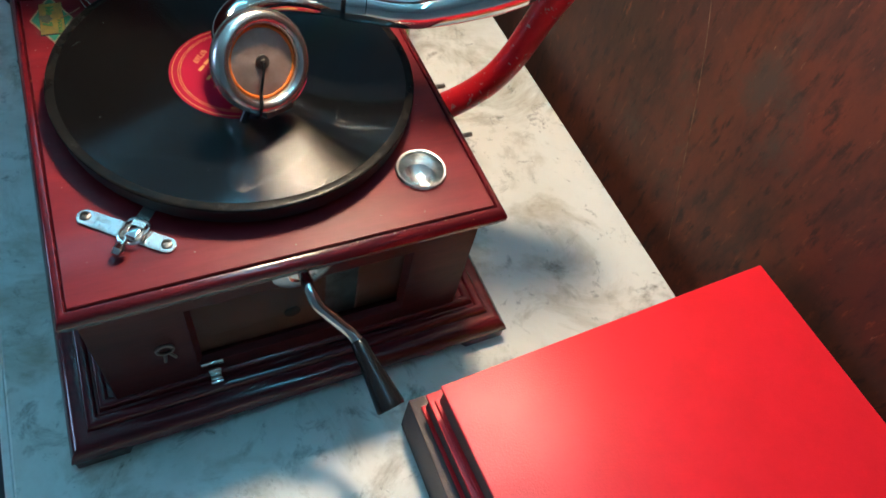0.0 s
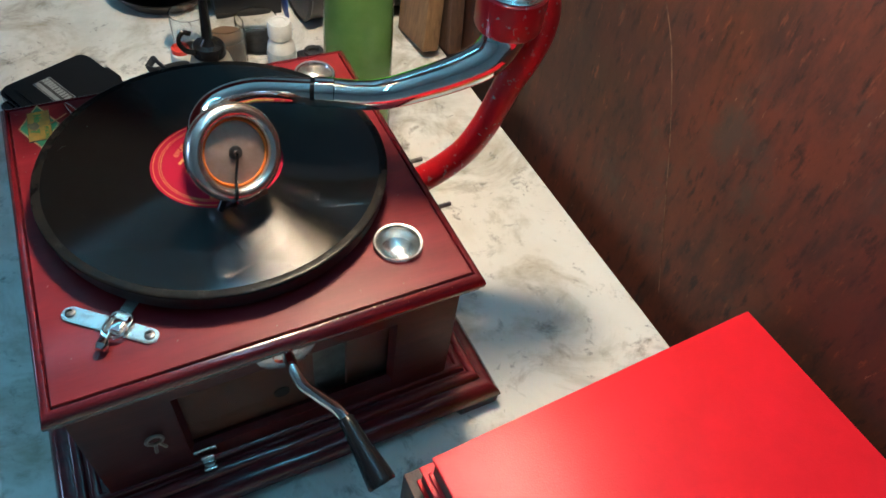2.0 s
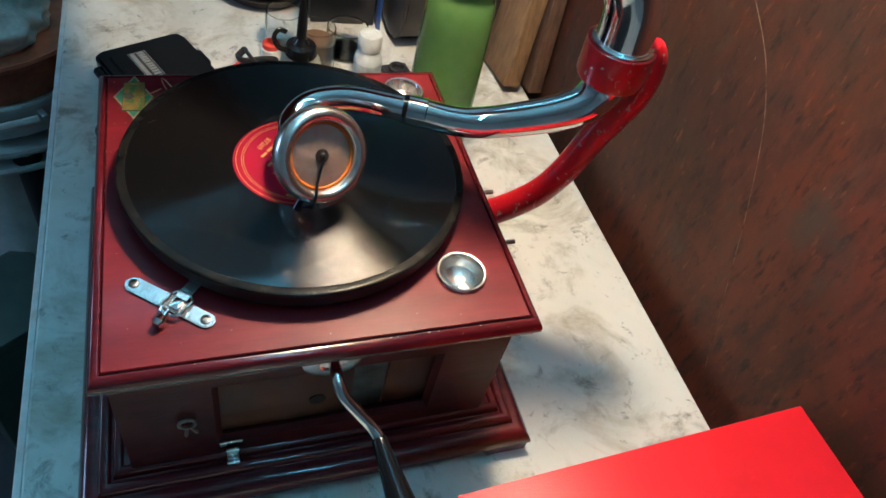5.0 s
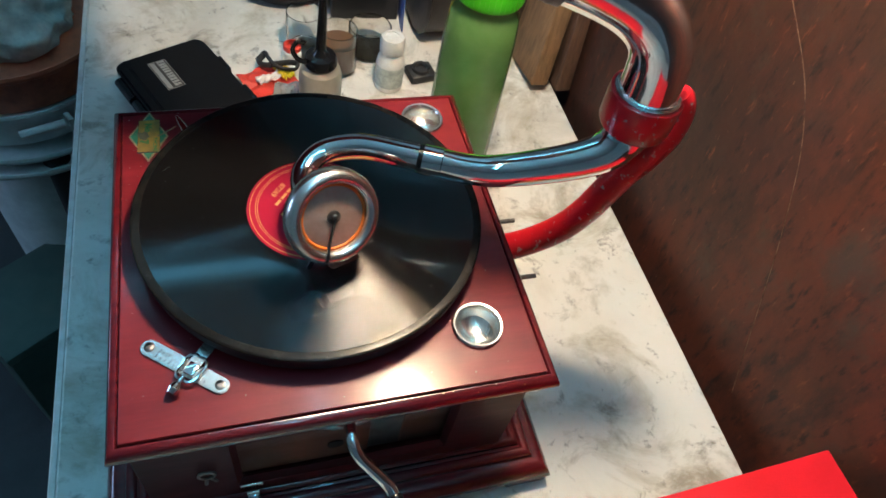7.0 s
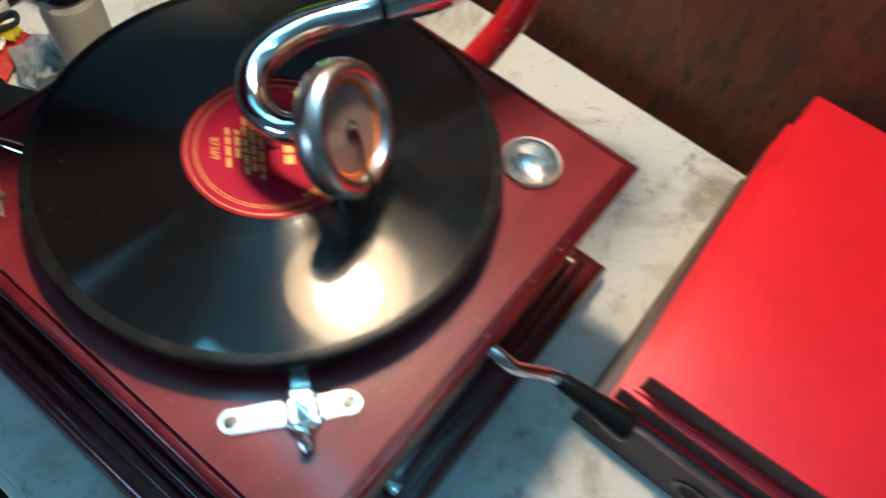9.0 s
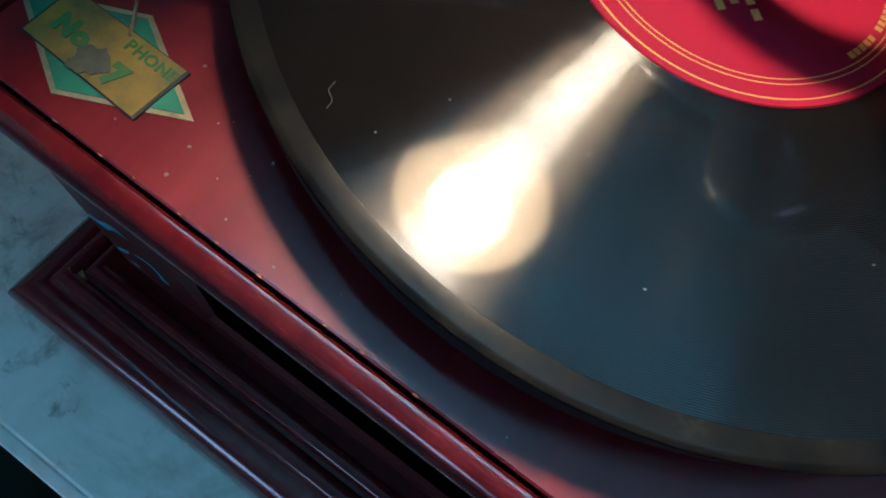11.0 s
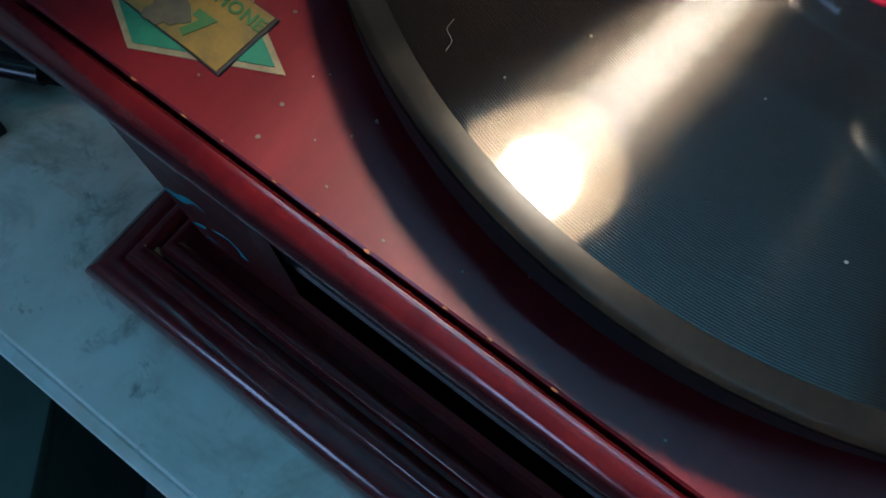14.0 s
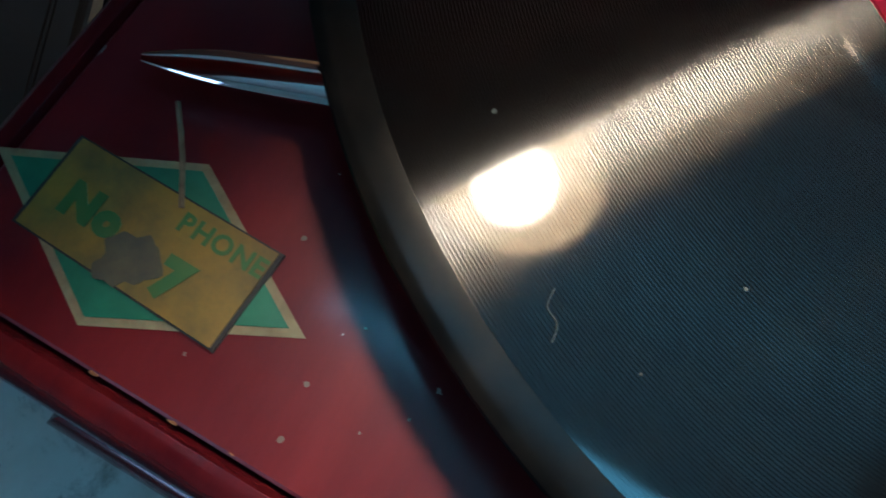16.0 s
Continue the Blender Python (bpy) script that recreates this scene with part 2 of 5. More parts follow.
def shellac_material():
    """Black shellac with concentric grooves: a sharp gloss over one that is drawn out across the grooves."""
    m = mat("shellac_grooves", (0.005, 0.0047, 0.0045), 0.22, spec=0.42)
    nt, b = m.node_tree, m.node_tree.nodes["Principled BSDF"]
    b.inputs["Anisotropic"].default_value = 1.0
    b.inputs["Anisotropic Rotation"].default_value = 0.25
    b.inputs["Coat Weight"].default_value = 0.33
    b.inputs["Coat Roughness"].default_value = 0.06
    tg = nt.nodes.new("ShaderNodeTangent")
    tg.direction_type, tg.axis = "RADIAL", "Z"
    nt.links.new(tg.outputs[0], b.inputs["Tangent"])
    tc = nt.nodes.new("ShaderNodeTexCoord")
    n = nt.nodes.new("ShaderNodeTexNoise")
    n.inputs["Scale"].default_value, n.inputs["Detail"].default_value = 30, 6
    nt.links.new(tc.outputs["Object"], n.inputs["Vector"])
    r = nt.nodes.new("ShaderNodeMapRange")
    r.inputs[3].default_value, r.inputs[4].default_value = 0.16, 0.21
    nt.links.new(n.outputs[0], r.inputs[0])
    nt.links.new(r.outputs[0], b.inputs["Roughness"])
    # fine rings of the grooves
    w = nt.nodes.new("ShaderNodeTexWave")
    w.wave_type, w.rings_direction = "RINGS", "Z"
    w.inputs["Scale"].default_value = 620.0
    nt.links.new(tc.outputs["Object"], w.inputs["Vector"])
    bp = nt.nodes.new("ShaderNodeBump")
    bp.inputs["Strength"].default_value, bp.inputs["Distance"].default_value = 0.22, 0.0002
    nt.links.new(w.outputs["Fac"], bp.inputs["Height"])
    nt.links.new(bp.outputs[0], b.inputs["Normal"])
    return m


M_SHELLAC = shellac_material()
M_SHELLACRIM = mat("shellac_plain", (0.005, 0.005, 0.005), 0.24, vary=(0.014, 0.012, 0.010), scale=55, amount=0.35, spec=0.14, rough_vary=0.14)


def glow(name, colour, strength):
    m = bpy.data.materials.new(name)
    m.use_nodes = True
    b = m.node_tree.nodes["Principled BSDF"]
    b.inputs["Emission Color"].default_value = (*colour, 1)
    b.inputs["Emission Strength"].default_value = strength
    return m


M_BULB = glow("bulb_glow", (1.0, 0.82, 0.60), BULB)
M_TUBE = glow("tube_glow", (0.17, 0.67, 1.0), TUBE)
M_OLDTUBE = glow("old_tube_glow", (0.17, 0.67, 1.0), TUBE * 0.35)


# ---- shape helpers ----
def part(name, bm, material, parent=None, label="", smooth=30):
    """Links a bmesh as one mesh object, under a thing or a part."""
    bmesh.ops.recalc_face_normals(bm, faces=bm.faces)
    me = bpy.data.meshes.new(name)
    bm.to_mesh(me)
    bm.free()
    me.materials.append(material)
    if smooth:
        me.shade_smooth()
        me.set_sharp_from_angle(angle=radians(smooth))
    ob = new(name, me)
    if parent:
        ob.parent = parent
    if label:
        ob["label"] = label
    return ob


def thing(name, at, label, category, group="", kind="", turn=0):
    """An Empty at the base of a thing; its parts are in the thing's own axes."""
    ob = new(name)
    ob.matrix_basis = pose(*at, 0, 0, turn)
    ob.empty_display_size = 0.02
    return tagged(ob, label, category, group, kind)


def box(x0, x1, y0, y1, z0, z1, bevel=0.0, seg=2, bm=None, m=None):
    bm = bm or bmesh.new()
    tmp = bmesh.new()
    bmesh.ops.create_cube(tmp, size=1, matrix=Matrix.Translation(((x0 + x1) / 2, (y0 + y1) / 2, (z0 + z1) / 2)) @ Matrix.Diagonal((x1 - x0, y1 - y0, z1 - z0, 1)))
    if bevel:
        bmesh.ops.bevel(tmp, geom=tmp.edges[:], offset=bevel, segments=seg, affect="EDGES", profile=0.5)
    return join(bm, tmp, m)


def join(bm, tmp, m=None):
    if m is not None:
        tmp.transform(m)
    me = bpy.data.meshes.new("tmp")
    tmp.to_mesh(me)
    tmp.free()
    bm.from_mesh(me)
    bpy.data.meshes.remove(me)
    return bm


def lathe(profile, n=48, bm=None, m=None):
    """Turns (radius, z) points round the z axis; a radius of 0 closes the end."""
    tmp = bmesh.new()
    rings = []
    for r, z in profile:
        if r < 1e-6:
            rings.append([tmp.verts.new((0, 0, z))])
        else:
            rings.append([tmp.verts.new((r * math.cos(2 * math.pi * k / n), r * math.sin(2 * math.pi * k / n), z)) for k in range(n)])
    for a, b in zip(rings, rings[1:]):
        for k in range(n):
            q = [a[k % len(a)], a[(k + 1) % len(a)], b[(k + 1) % len(b)], b[k % len(b)]]
            q = list(dict.fromkeys(q))
            if len(q) > 2:
                tmp.faces.new(q)
    return join(bm or bmesh.new(), tmp, m)


def smooth_path(points, steps=8):
    """Catmull-Rom through the points."""
    P = [Vector(q) for q in points]
    P = [2 * P[0] - P[1]] + P + [2 * P[-1] - P[-2]]
    out = []
    for i in range(1, len(P) - 2):
        for s in range(steps):
            t = s / steps
            a, b, c, d = P[i - 1:i + 3]
            out.append(0.5 * (2 * b + (c - a) * t + (2 * a - 5 * b + 4 * c - d) * t * t + (3 * b - a - 3 * c + d) * t ** 3))
    return out + [P[-2]]


def tube(points, radii, n=20, caps=True, bm=None, flat=1.0, m=None):
    """Sweeps a circle along points; radii: one or as many as the points, run smoothly between them."""
    tmp = bmesh.new()
    pts = [Vector(q) for q in points]
    k = len(pts)
    if not hasattr(radii, "__len__"):
        radii = [radii] * k
    rad = np.interp(np.linspace(0, 1, k), np.linspace(0, 1, len(radii)), radii)
    rings, up = [], None
    for i, q in enumerate(pts):
        d = (pts[min(i + 1, k - 1)] - pts[max(i - 1, 0)]).normalized()
        if up is None:
            up = d.orthogonal().normalized()
        up = (up - d * up.dot(d)).normalized()
        side = d.cross(up)
        rings.append([tmp.verts.new(q + float(rad[i]) * (math.cos(2 * math.pi * j / n) * up + flat * math.sin(2 * math.pi * j / n) * side)) for j in range(n)])
    for a, b in zip(rings, rings[1:]):
        for j in range(n):
            tmp.faces.new((a[j], a[(j + 1) % n], b[(j + 1) % n], b[j]))
    if caps:
        tmp.faces.new(rings[0][::-1])
        tmp.faces.new(rings[-1])
    return join(bm or bmesh.new(), tmp, m)


def moulding(x0, x1, y0, y1, profile, bm=None):
    """Runs a profile of (outset, z) round a rectangle with mitred corners; closed top and bottom are left to the profile."""
    tmp = bmesh.new()
    rings = []
    for o, z in profile:
        rings.append([tmp.verts.new(c) for c in ((x0 - o, y0 - o, z), (x1 + o, y0 - o, z), (x1 + o, y1 + o, z), (x0 - o, y1 + o, z))])
    for a, b in zip(rings, rings[1:]):
        for j in range(4):
            tmp.faces.new((a[j], a[(j + 1) % 4], b[(j + 1) % 4], b[j]))
    return join(bm or bmesh.new(), tmp)


def plate(outline, z0, z1, bevel=0.0, bm=None, m=None):
    """A flat plate with the outline of (x, y) points."""
    tmp = bmesh.new()
    f = tmp.faces.new([tmp.verts.new((x, y, z0)) for x, y in outline])
    e = bmesh.ops.extrude_face_region(tmp, geom=[f])
    bmesh.ops.translate(tmp, verts=[v for v in e["geom"] if isinstance(v, bmesh.types.BMVert)], vec=(0, 0, z1 - z0))
    if bevel:
        bmesh.ops.bevel(tmp, geom=[e for e in tmp.edges if abs(e.verts[0].co.z - e.verts[1].co.z) < 1e-6], offset=bevel, segments=2, affect="EDGES")
    return join(bm or bmesh.new(), tmp, m)


def text(name, body, size, material, parent, m, depth=0.0002, align="CENTER", label="", bold=0.0):
    """Raised or printed writing as a mesh, from the built-in font."""
    c = bpy.data.curves.new(name, "FONT")
    c.body, c.size, c.extrude, c.align_x, c.align_y = body, size, depth, align, "CENTER"
    c.resolution_u = 3
    c.offset = bold
    o = bpy.data.objects.new(name, c)
    me = bpy.data.meshes.new_from_object(o)
    bpy.data.objects.remove(o)
    me.transform(m)
    me.materials.clear()
    me.materials.append(material)
    ob = new(name, me)
    ob.parent = parent
    if label:
        ob["label"] = label
    return ob


def ring_arc(r, n=40):
    return [(r * math.cos(2 * math.pi * k / n), r * math.sin(2 * math.pi * k / n)) for k in range(n)]


def aim(origin, axis, up=(0, 0, 1)):
    """A matrix that takes z to the axis, at the origin."""
    z = Vector(axis).normalized()
    x = Vector(up).cross(z).normalized()
    y = z.cross(x)
    m = Matrix((x, y, z)).transposed().to_4x4()
    m.translation = origin
    return m


# ---- the room ----
FLOOR = -0.76
M_SCRATCH = mat("pale_scratch", (0.22, 0.14, 0.09), 0.8, vary=(0.05, 0.025, 0.018), scale=60, amount=0.35)


def setting(name, bm, material, label, smooth=0):
    return tagged(part(name, bm, material, None, label, smooth), category=name.split("_")[0], kind="structure")


setting("floor", box(-2.2, 1.2, -2.6, 3.0, FLOOR - 0.05, FLOOR), M_FLOOR, "dark concrete workshop floor in shade")
setting("ceiling", box(-2.2, 1.2, -2.6, 3.0, 1.85, 1.9), M_PLASTER, "plain grey plaster ceiling of the workshop")
# unseen pale wall, added so the record picks up a cold sheen
setting("wall_east_upper", box(0.406, 0.44, -1.2, 3.0, 0.74, 1.85), M_PLASTER, "unseen pale plaster wall added above the board to reflect in the record")
setting("wall_east", box(0.402, 0.44, -1.2, 3.0, FLOOR, 0.74), M_BOARD, "worn reddish-brown board wall beside the bench")
setting("wall_east_rest", box(0.402, 0.44, -2.6, -1.2, FLOOR, 1.85), M_PLASTER, "plain plaster wall beyond the board")
ww = box(-2.25, -2.2, -2.6, 0.22, FLOOR, 1.85)
box(-2.25, -2.2, 0.98, 3.0, FLOOR, 1.85, bm=ww)
box(-2.25, -2.2, 0.22, 0.98, FLOOR, 0.17, bm=ww)
box(-2.25, -2.2, 0.22, 0.98, 0.87, 1.85, bm=ww)
setting("wall_west", ww, M_PLASTER, "plain plaster workshop wall with a window opening")
win = thing("window_1", (-2.2, 0.60, 0.17), "plain wooden window frame in the workshop wall", "window", kind="structure")
for a, b, c, d in ((-0.38, -0.34, 0, 0.70), (0.34, 0.38, 0, 0.70), (-0.34, 0.34, 0, 0.04), (-0.34, 0.34, 0.66, 0.70)):
    part("window_frame", box(-0.045, -0.012, a, b, c, d, 0.002, 1), M_TIMBERDARK, win)
setting("wall_south", box(-2.2, 0.402, -2.65, -2.6, FLOOR, 1.85), M_PLASTER, "plain plaster workshop wall")
setting("wall_north", box(-2.2, 0.402, 3.0, 3.05, FLOOR, 1.85), M_PLASTER, "plain plaster workshop wall")

part("scratch", tube(smooth_path([(0.4018, y, z) for y, z in ((0.150, 0.352), (0.106, 0.329), (0.079, 0.3125), (0.037, 0.287), (0.010, 0.265), (-0.0205, 0.2278), (-0.0555, 0.164), (-0.0855, 0.098), (-0.1104, 0.042), (-0.128, 0.004))], 8), 0.00036, 6), M_SCRATCH, bpy.data.objects["wall_east"], "pale scratch down the board")

# warm bench lamp and cold ceiling tube
lamp = thing("pendant_lamp", LAMP, "tan enamel lamp shade with a lit warm bulb", "lamp")
part("bulb", lathe([(0, -0.040), (0.017, -0.037), (0.031, -0.028), (0.039, -0.012), (0.041, 0.0), (0.038, 0.013), (0.029, 0.031), (0.019, 0.048), (0.015, 0.058), (0, 0.058)], 40), M_BULB, lamp, "lit frosted bulb")
part("shade", lathe([(0.082, -0.034), (0.078, 0.0), (0.064, 0.038), (0.040, 0.062), (0.022, 0.070), (0.022, 0.076), (0.044, 0.067), (0.069, 0.041), (0.082, 0.001), (0.086, -0.034), (0.082, -0.034)], 56), M_DULLSHADE, lamp, "dull tan enamel reflector")
part("socket", lathe([(0, 0.045), (0.017, 0.045), (0.019, 0.06), (0.019, 0.09), (0.008, 0.1), (0, 0.1)], 24), M_BLACK, lamp)
part("cord", tube([(0, 0, 0.098), (0, 0, 1.106)], 0.003, 8), M_BLACK, lamp)


def batten_light(at, turn, glowing):
    tl = thing("ceiling_light", at, "lit cold white fluorescent tube in a plain batten", "lamp", "ceiling tube lights", turn=turn)
    part("tube", tube([(0, -0.6, 0), (0, 0.6, 0)], 0.018, 16), glowing, tl, "lit cold tube")
    part("batten", box(-0.03, 0.03, -0.62, 0.62, 0.03, 0.08, 0.004), M_SHADE, tl)
    for y in (-0.613, 0.613):
        part("holder", box(-0.014, 0.014, y - 0.012, y + 0.012, -0.02, 0.031, 0.002), M_WHITE, tl)
    for y in (-0.4, 0.4):
        part("rod", tube([(0, y, 0.079), (0, y, 1.851 - at[2])], 0.005, 8), M_STEEL, tl)
    return tl


batten_light((0.05, -0.1, 1.5), -3, M_TUBE)
batten_light((-0.45, 0.95, 1.6), 90, M_OLDTUBE)

# the bench
table = thing("workbench", (0, 0, FLOOR), "workbench covered with a stained white marble-look sheet", "table")
Z0 = -FLOOR
part("top", box(-0.219, 0.374, -1.3, 0.677, Z0 - 0.03, Z0, 0.0015, 1), M_TABLE, table, "stained marble-look sheet")
part("edge_strip", box(-0.2255, -0.2192, -1.3, 0.677, Z0 - 0.032, Z0 - 0.0015, 0.001, 1), M_WHITE, table, "pale edging strip")
for lx in (-0.19, 0.34):
    for ly in (-1.25, 0.62):
        part("leg", box(lx - 0.025, lx + 0.025, ly - 0.025, ly + 0.025, 0, Z0 - 0.03, 0.003), M_TIMBERDARK, table)

# ---- the gramophone ----
H = 0.183
gram = thing("gramophone", (0, 0, 0), "mahogany table gramophone with chrome tonearm and red bracket", "gramophone")
LX0, LX1, LY0, LY1 = -0.135, 0.1405, -0.149, 0.1305   # inner panel of the lid

lid_panel = box(LX0 + 0.0006, LX1 - 0.0006, LY0 + 0.0006, LY1 - 0.0006, H - 0.012, H, 0.0005, 1)
part("lid_panel", lid_panel, M_WOOD, gram, "varnished mahogany top panel")
lid_mould = moulding(LX0, LX1, LY0, LY1, [(-0.004, H - 0.016), (0, H - 0.0035), (0.0002, H - 0.0022), (0.0012, H - 0.0006), (0.0028, H - 0.0004), (0.0048, H - 0.0016), (0.0066, H - 0.004), (0.0076, H - 0.0072), (0.0074, H - 0.0105),
                                             (0.0062, H - 0.0132), (0.0046, H - 0.0142), (0.0046, H - 0.0165), (-0.003, H - 0.0185), (-0.009, H - 0.0195), (-0.012, H - 0.016), (-0.004, H - 0.016)])
part("lid_moulding", lid_mould, M_WOODX, gram, "rounded mahogany lid edge", 50)

# body: four walls with window openings on front and sides
BX0, BX1, BY0, BY1, BZ0, BZ1 = -0.1365, 0.137, -0.143, 0.1335, 0.03, H - 0.0165


def wall_with_window(length, z0, z1, wx0, wx1, wz0, wz1, thick=0.012):
    """An upright panel in x and z, face at y = 0, with an opening and its chamfered reveal."""
    bm = bmesh.new()
    xs, zs = [0, wx0, wx1, length], [z0, wz0, wz1, z1]
    c = 0.004
    for y, sgn in ((0, 1), (thick, -1)):
        for i in range(3):
            for k in range(3):
                if i == 1 and k == 1:
                    continue
                bm.faces.new([bm.verts.new((xs[a], y, zs[b])) for a, b in ((i, k), (i + 1, k), (i + 1, k + 1), (i, k + 1))])
    o = [(wx0, wz0), (wx1, wz0), (wx1, wz1), (wx0, wz1)]
    n = [(wx0 + c, wz0 + c), (wx1 - c, wz0 + c), (wx1 - c, wz1 - c), (wx0 + c, wz1 - c)]
    for k in range(4):
        a, b = o[k], o[(k + 1) % 4]
        p, q = n[k], n[(k + 1) % 4]
        bm.faces.new([bm.verts.new(v) for v in ((a[0], 0, a[1]), (b[0], 0, b[1]), (q[0], thick * 0.4, q[1]), (p[0], thick * 0.4, p[1]))])
        bm.faces.new([bm.verts.new(v) for v in ((p[0], thick * 0.4, p[1]), (q[0], thick * 0.4, q[1]), (b[0], thick, b[1]), (a[0], thick, a[1]))])
    e = [(0, z0), (length, z0), (length, z1), (0, z1)]
    for k in range(4):
        a, b = e[k], e[(k + 1) % 4]
        bm.faces.new([bm.verts.new(v) for v in ((a[0], 0, a[1]), (b[0], 0, b[1]), (b[0], thick, b[1]), (a[0], thick, a[1]))])
    bmesh.ops.remove_doubles(bm, verts=bm.verts, dist=1e-5)
    return bm


front = wall_with_window(BX1 - BX0, BZ0, BZ1, -0.076 - BX0, 0.087 - BX0, 0.056, 0.138)
front.transform(Matrix.Translation((BX0, BY0, 0)))
part("front_panel", front, M_PANEL, gram, "mahogany front with a glazed opening", 20)
left = wall_with_window(BY1 - BY0 - 0.0242, BZ0, BZ1, 0.036, 0.205, 0.056, 0.138, 0.005)
left.transform(Matrix.Translation((BX0, BY1 - 0.0121, 0)) @ Matrix.Rotation(radians(-90), 4, "Z"))
part("side_panel", left, M_PANEL, gram, "mahogany side with a dark opening", 20)
right = wall_with_window(BY1 - BY0 - 0.0242, BZ0, BZ1, 0.06, 0.065, 0.066, 0.07)
right.transform(Matrix.Translation((BX1, BY0 + 0.0121, 0)) @ Matrix.Rotation(radians(90), 4, "Z"))
part("side_panel", right, M_PANEL, gram, "", 20)
part("back_panel", box(BX0, BX1, BY1 - 0.012, BY1, BZ0, BZ1), M_PANEL, gram, "", 0)
# floor coloured near black for the shade inside the body
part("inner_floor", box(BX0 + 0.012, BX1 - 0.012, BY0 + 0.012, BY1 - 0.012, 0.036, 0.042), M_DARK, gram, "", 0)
for k in range(4):
    part("slat", box(BX0 + 0.0055, BX0 + 0.008, -0.092, 0.091, 0.08 + 0.014 * k, 0.085 + 0.014 * k, 0.0006, 1), M_SLAT, gram, "grey slat in the side opening")
part("front_pane", box(-0.0745, 0.0855, BY0 + 0.006, BY0 + 0.008, 0.0575, 0.1365), M_PANE, gram, "glass pane").visible_shadow = False
# motor board seen behind the glass
TAN = mat("dusty_motor_board", (0.25, 0.095, 0.055), 0.5, spec=0.2, vary=(0.15, 0.055, 0.035), scale=25, bump=0.1)
motor = part("motor_board", box(-0.08, 0.024, -0.1330, -0.1312, 0.043, 0.150, 0.0004, 1), TAN, gram, "dusty tan motor board")
# flat near-black disc paints the shade of the round hole
part("motor_hole_shade", lathe([(0, 0), (0.0062, 0), (0.0062, 0.0012), (0, 0.0012)], 28, m=aim((-0.002, -0.1330, 0.083), (0, -1, 0))), M_DARK, motor)
part("motor_bracket", box(0.0242, 0.05, -0.1305, -0.128, 0.043, 0.150, 0.0006, 1), M_STEEL, motor, "grey metal bracket")
part("motor_housing", box(0.052, 0.09, -0.1285, -0.09, 0.043, 0.140, 0.002), TAN, motor)

# stepped plinth and bracket feet
PX0, PX1, PY0, PY1 = -0.147, 0.152, -0.143, 0.142
plinth = moulding(PX0, PX1, PY0, PY1, [(-0.024, 0.0362), (-0.0042, 0.0362), (-0.0036, 0.0374), (-0.0022, 0.0384), (-0.0004, 0.0386), (0.0014, 0.0380), (0.0026, 0.0366), (0.0031, 0.0345), (0.0036, 0.0320), (0.0052, 0.0314),
                                         (0.0058, 0.0328), (0.0074, 0.0340), (0.0098, 0.0343), (0.0120, 0.0335), (0.0135, 0.0318), (0.0141, 0.0296), (0.0143, 0.0276), (0.0160, 0.0270), (0.0185, 0.0276), (0.0215, 0.0270),
                                         (0.0250, 0.0252), (0.0277, 0.0222), (0.0293, 0.0185), (0.0300, 0.0150), (0.0288, 0.0128), (-0.024, 0.0125), (-0.024, 0.0362)])
part("plinth", plinth, M_WOODX, gram, "stepped mahogany plinth moulding", 35)
for cx, sx in ((PX0 - 0.0285, 1), (PX1 + 0.0285, -1)):
    for cy, sy in ((PY0 - 0.0285, 1), (PY1 + 0.0285, -1)):
        foot = [(0, 0), (0.036, 0), (0.045, 0.013), (0.013, 0.013), (0.013, 0.045), (0, 0.036)]
        bm = plate([(cx + sx * a, cy + sy * b) for a, b in foot], 0.0, 0.0127, 0.0008)
        part("foot", bm, M_WOODX, gram)

# turntable, spindle, brake lever
part("turntable", lathe([(0, 0.1865), (0.121, 0.1865), (0.1228, 0.188), (0.1235, 0.1905), (0.1235, 0.1985), (0.1225, 0.2002), (0, 0.2002)], 96), M_FELT, gram, "black turntable platter")
part("spindle", lathe([(0, 0.2), (0.0034, 0.2), (0.0034, 0.208), (0.0022, 0.2105), (0, 0.211)], 20), M_NICKEL, gram, "metal spindle")
bm = tube(smooth_path([(0, -0.052, 0.0022), (0, -0.036, 0.0024), (0, -0.018, 0.0026), (0, -0.006, 0.0024), (0, 0.002, 0.0018)], 5), [0.0024, 0.0034, 0.0037, 0.0034, 0.0030, 0.0020, 0.0008], 20)
bm.transform(Matrix.Diagonal((1, 1, 0.55, 1)))
br = part("brake_lever", bm, M_CHROME, gram, "chrome brake lever")
br.matrix_basis = pose(-0.0923, 0.1165, H + 0.0065, 0, 0, 22)
part("brake_pivot", lathe([(0, 0), (0.004, 0), (0.004, 0.0065), (0, 0.0065)], 16, m=Matrix.Translation((-0.0765, 0.0775, H))), M_NICKEL, gram)

# speed regulator plate with sliding frame, tongue and knob
reg = part("regulator", plate([(0.0268 * c + 0.0056 * math.cos(a), 0.0056 * math.sin(a)) for c, a0 in ((1, -90), (-1, 90)) for a in [radians(a0 + 15 * k) for k in range(13)]], 0, 0.0022, 0.0007), M_NICKEL, gram, "nickel speed plate with a scale")
reg.matrix_basis = pose(-0.0952, -0.1043, H, 0, 0, -39.5)
for sx in (-1, 1):
    part("screw", lathe([(0, 0.0022), (0.0034, 0.0022), (0.0031, 0.0032), (0.0018, 0.0036), (0.0016, 0.0026), (0, 0.0026)], 20, m=Matrix.Translation((sx * 0.0268, 0, 0))), M_STEEL, reg)
bm = bmesh.new()
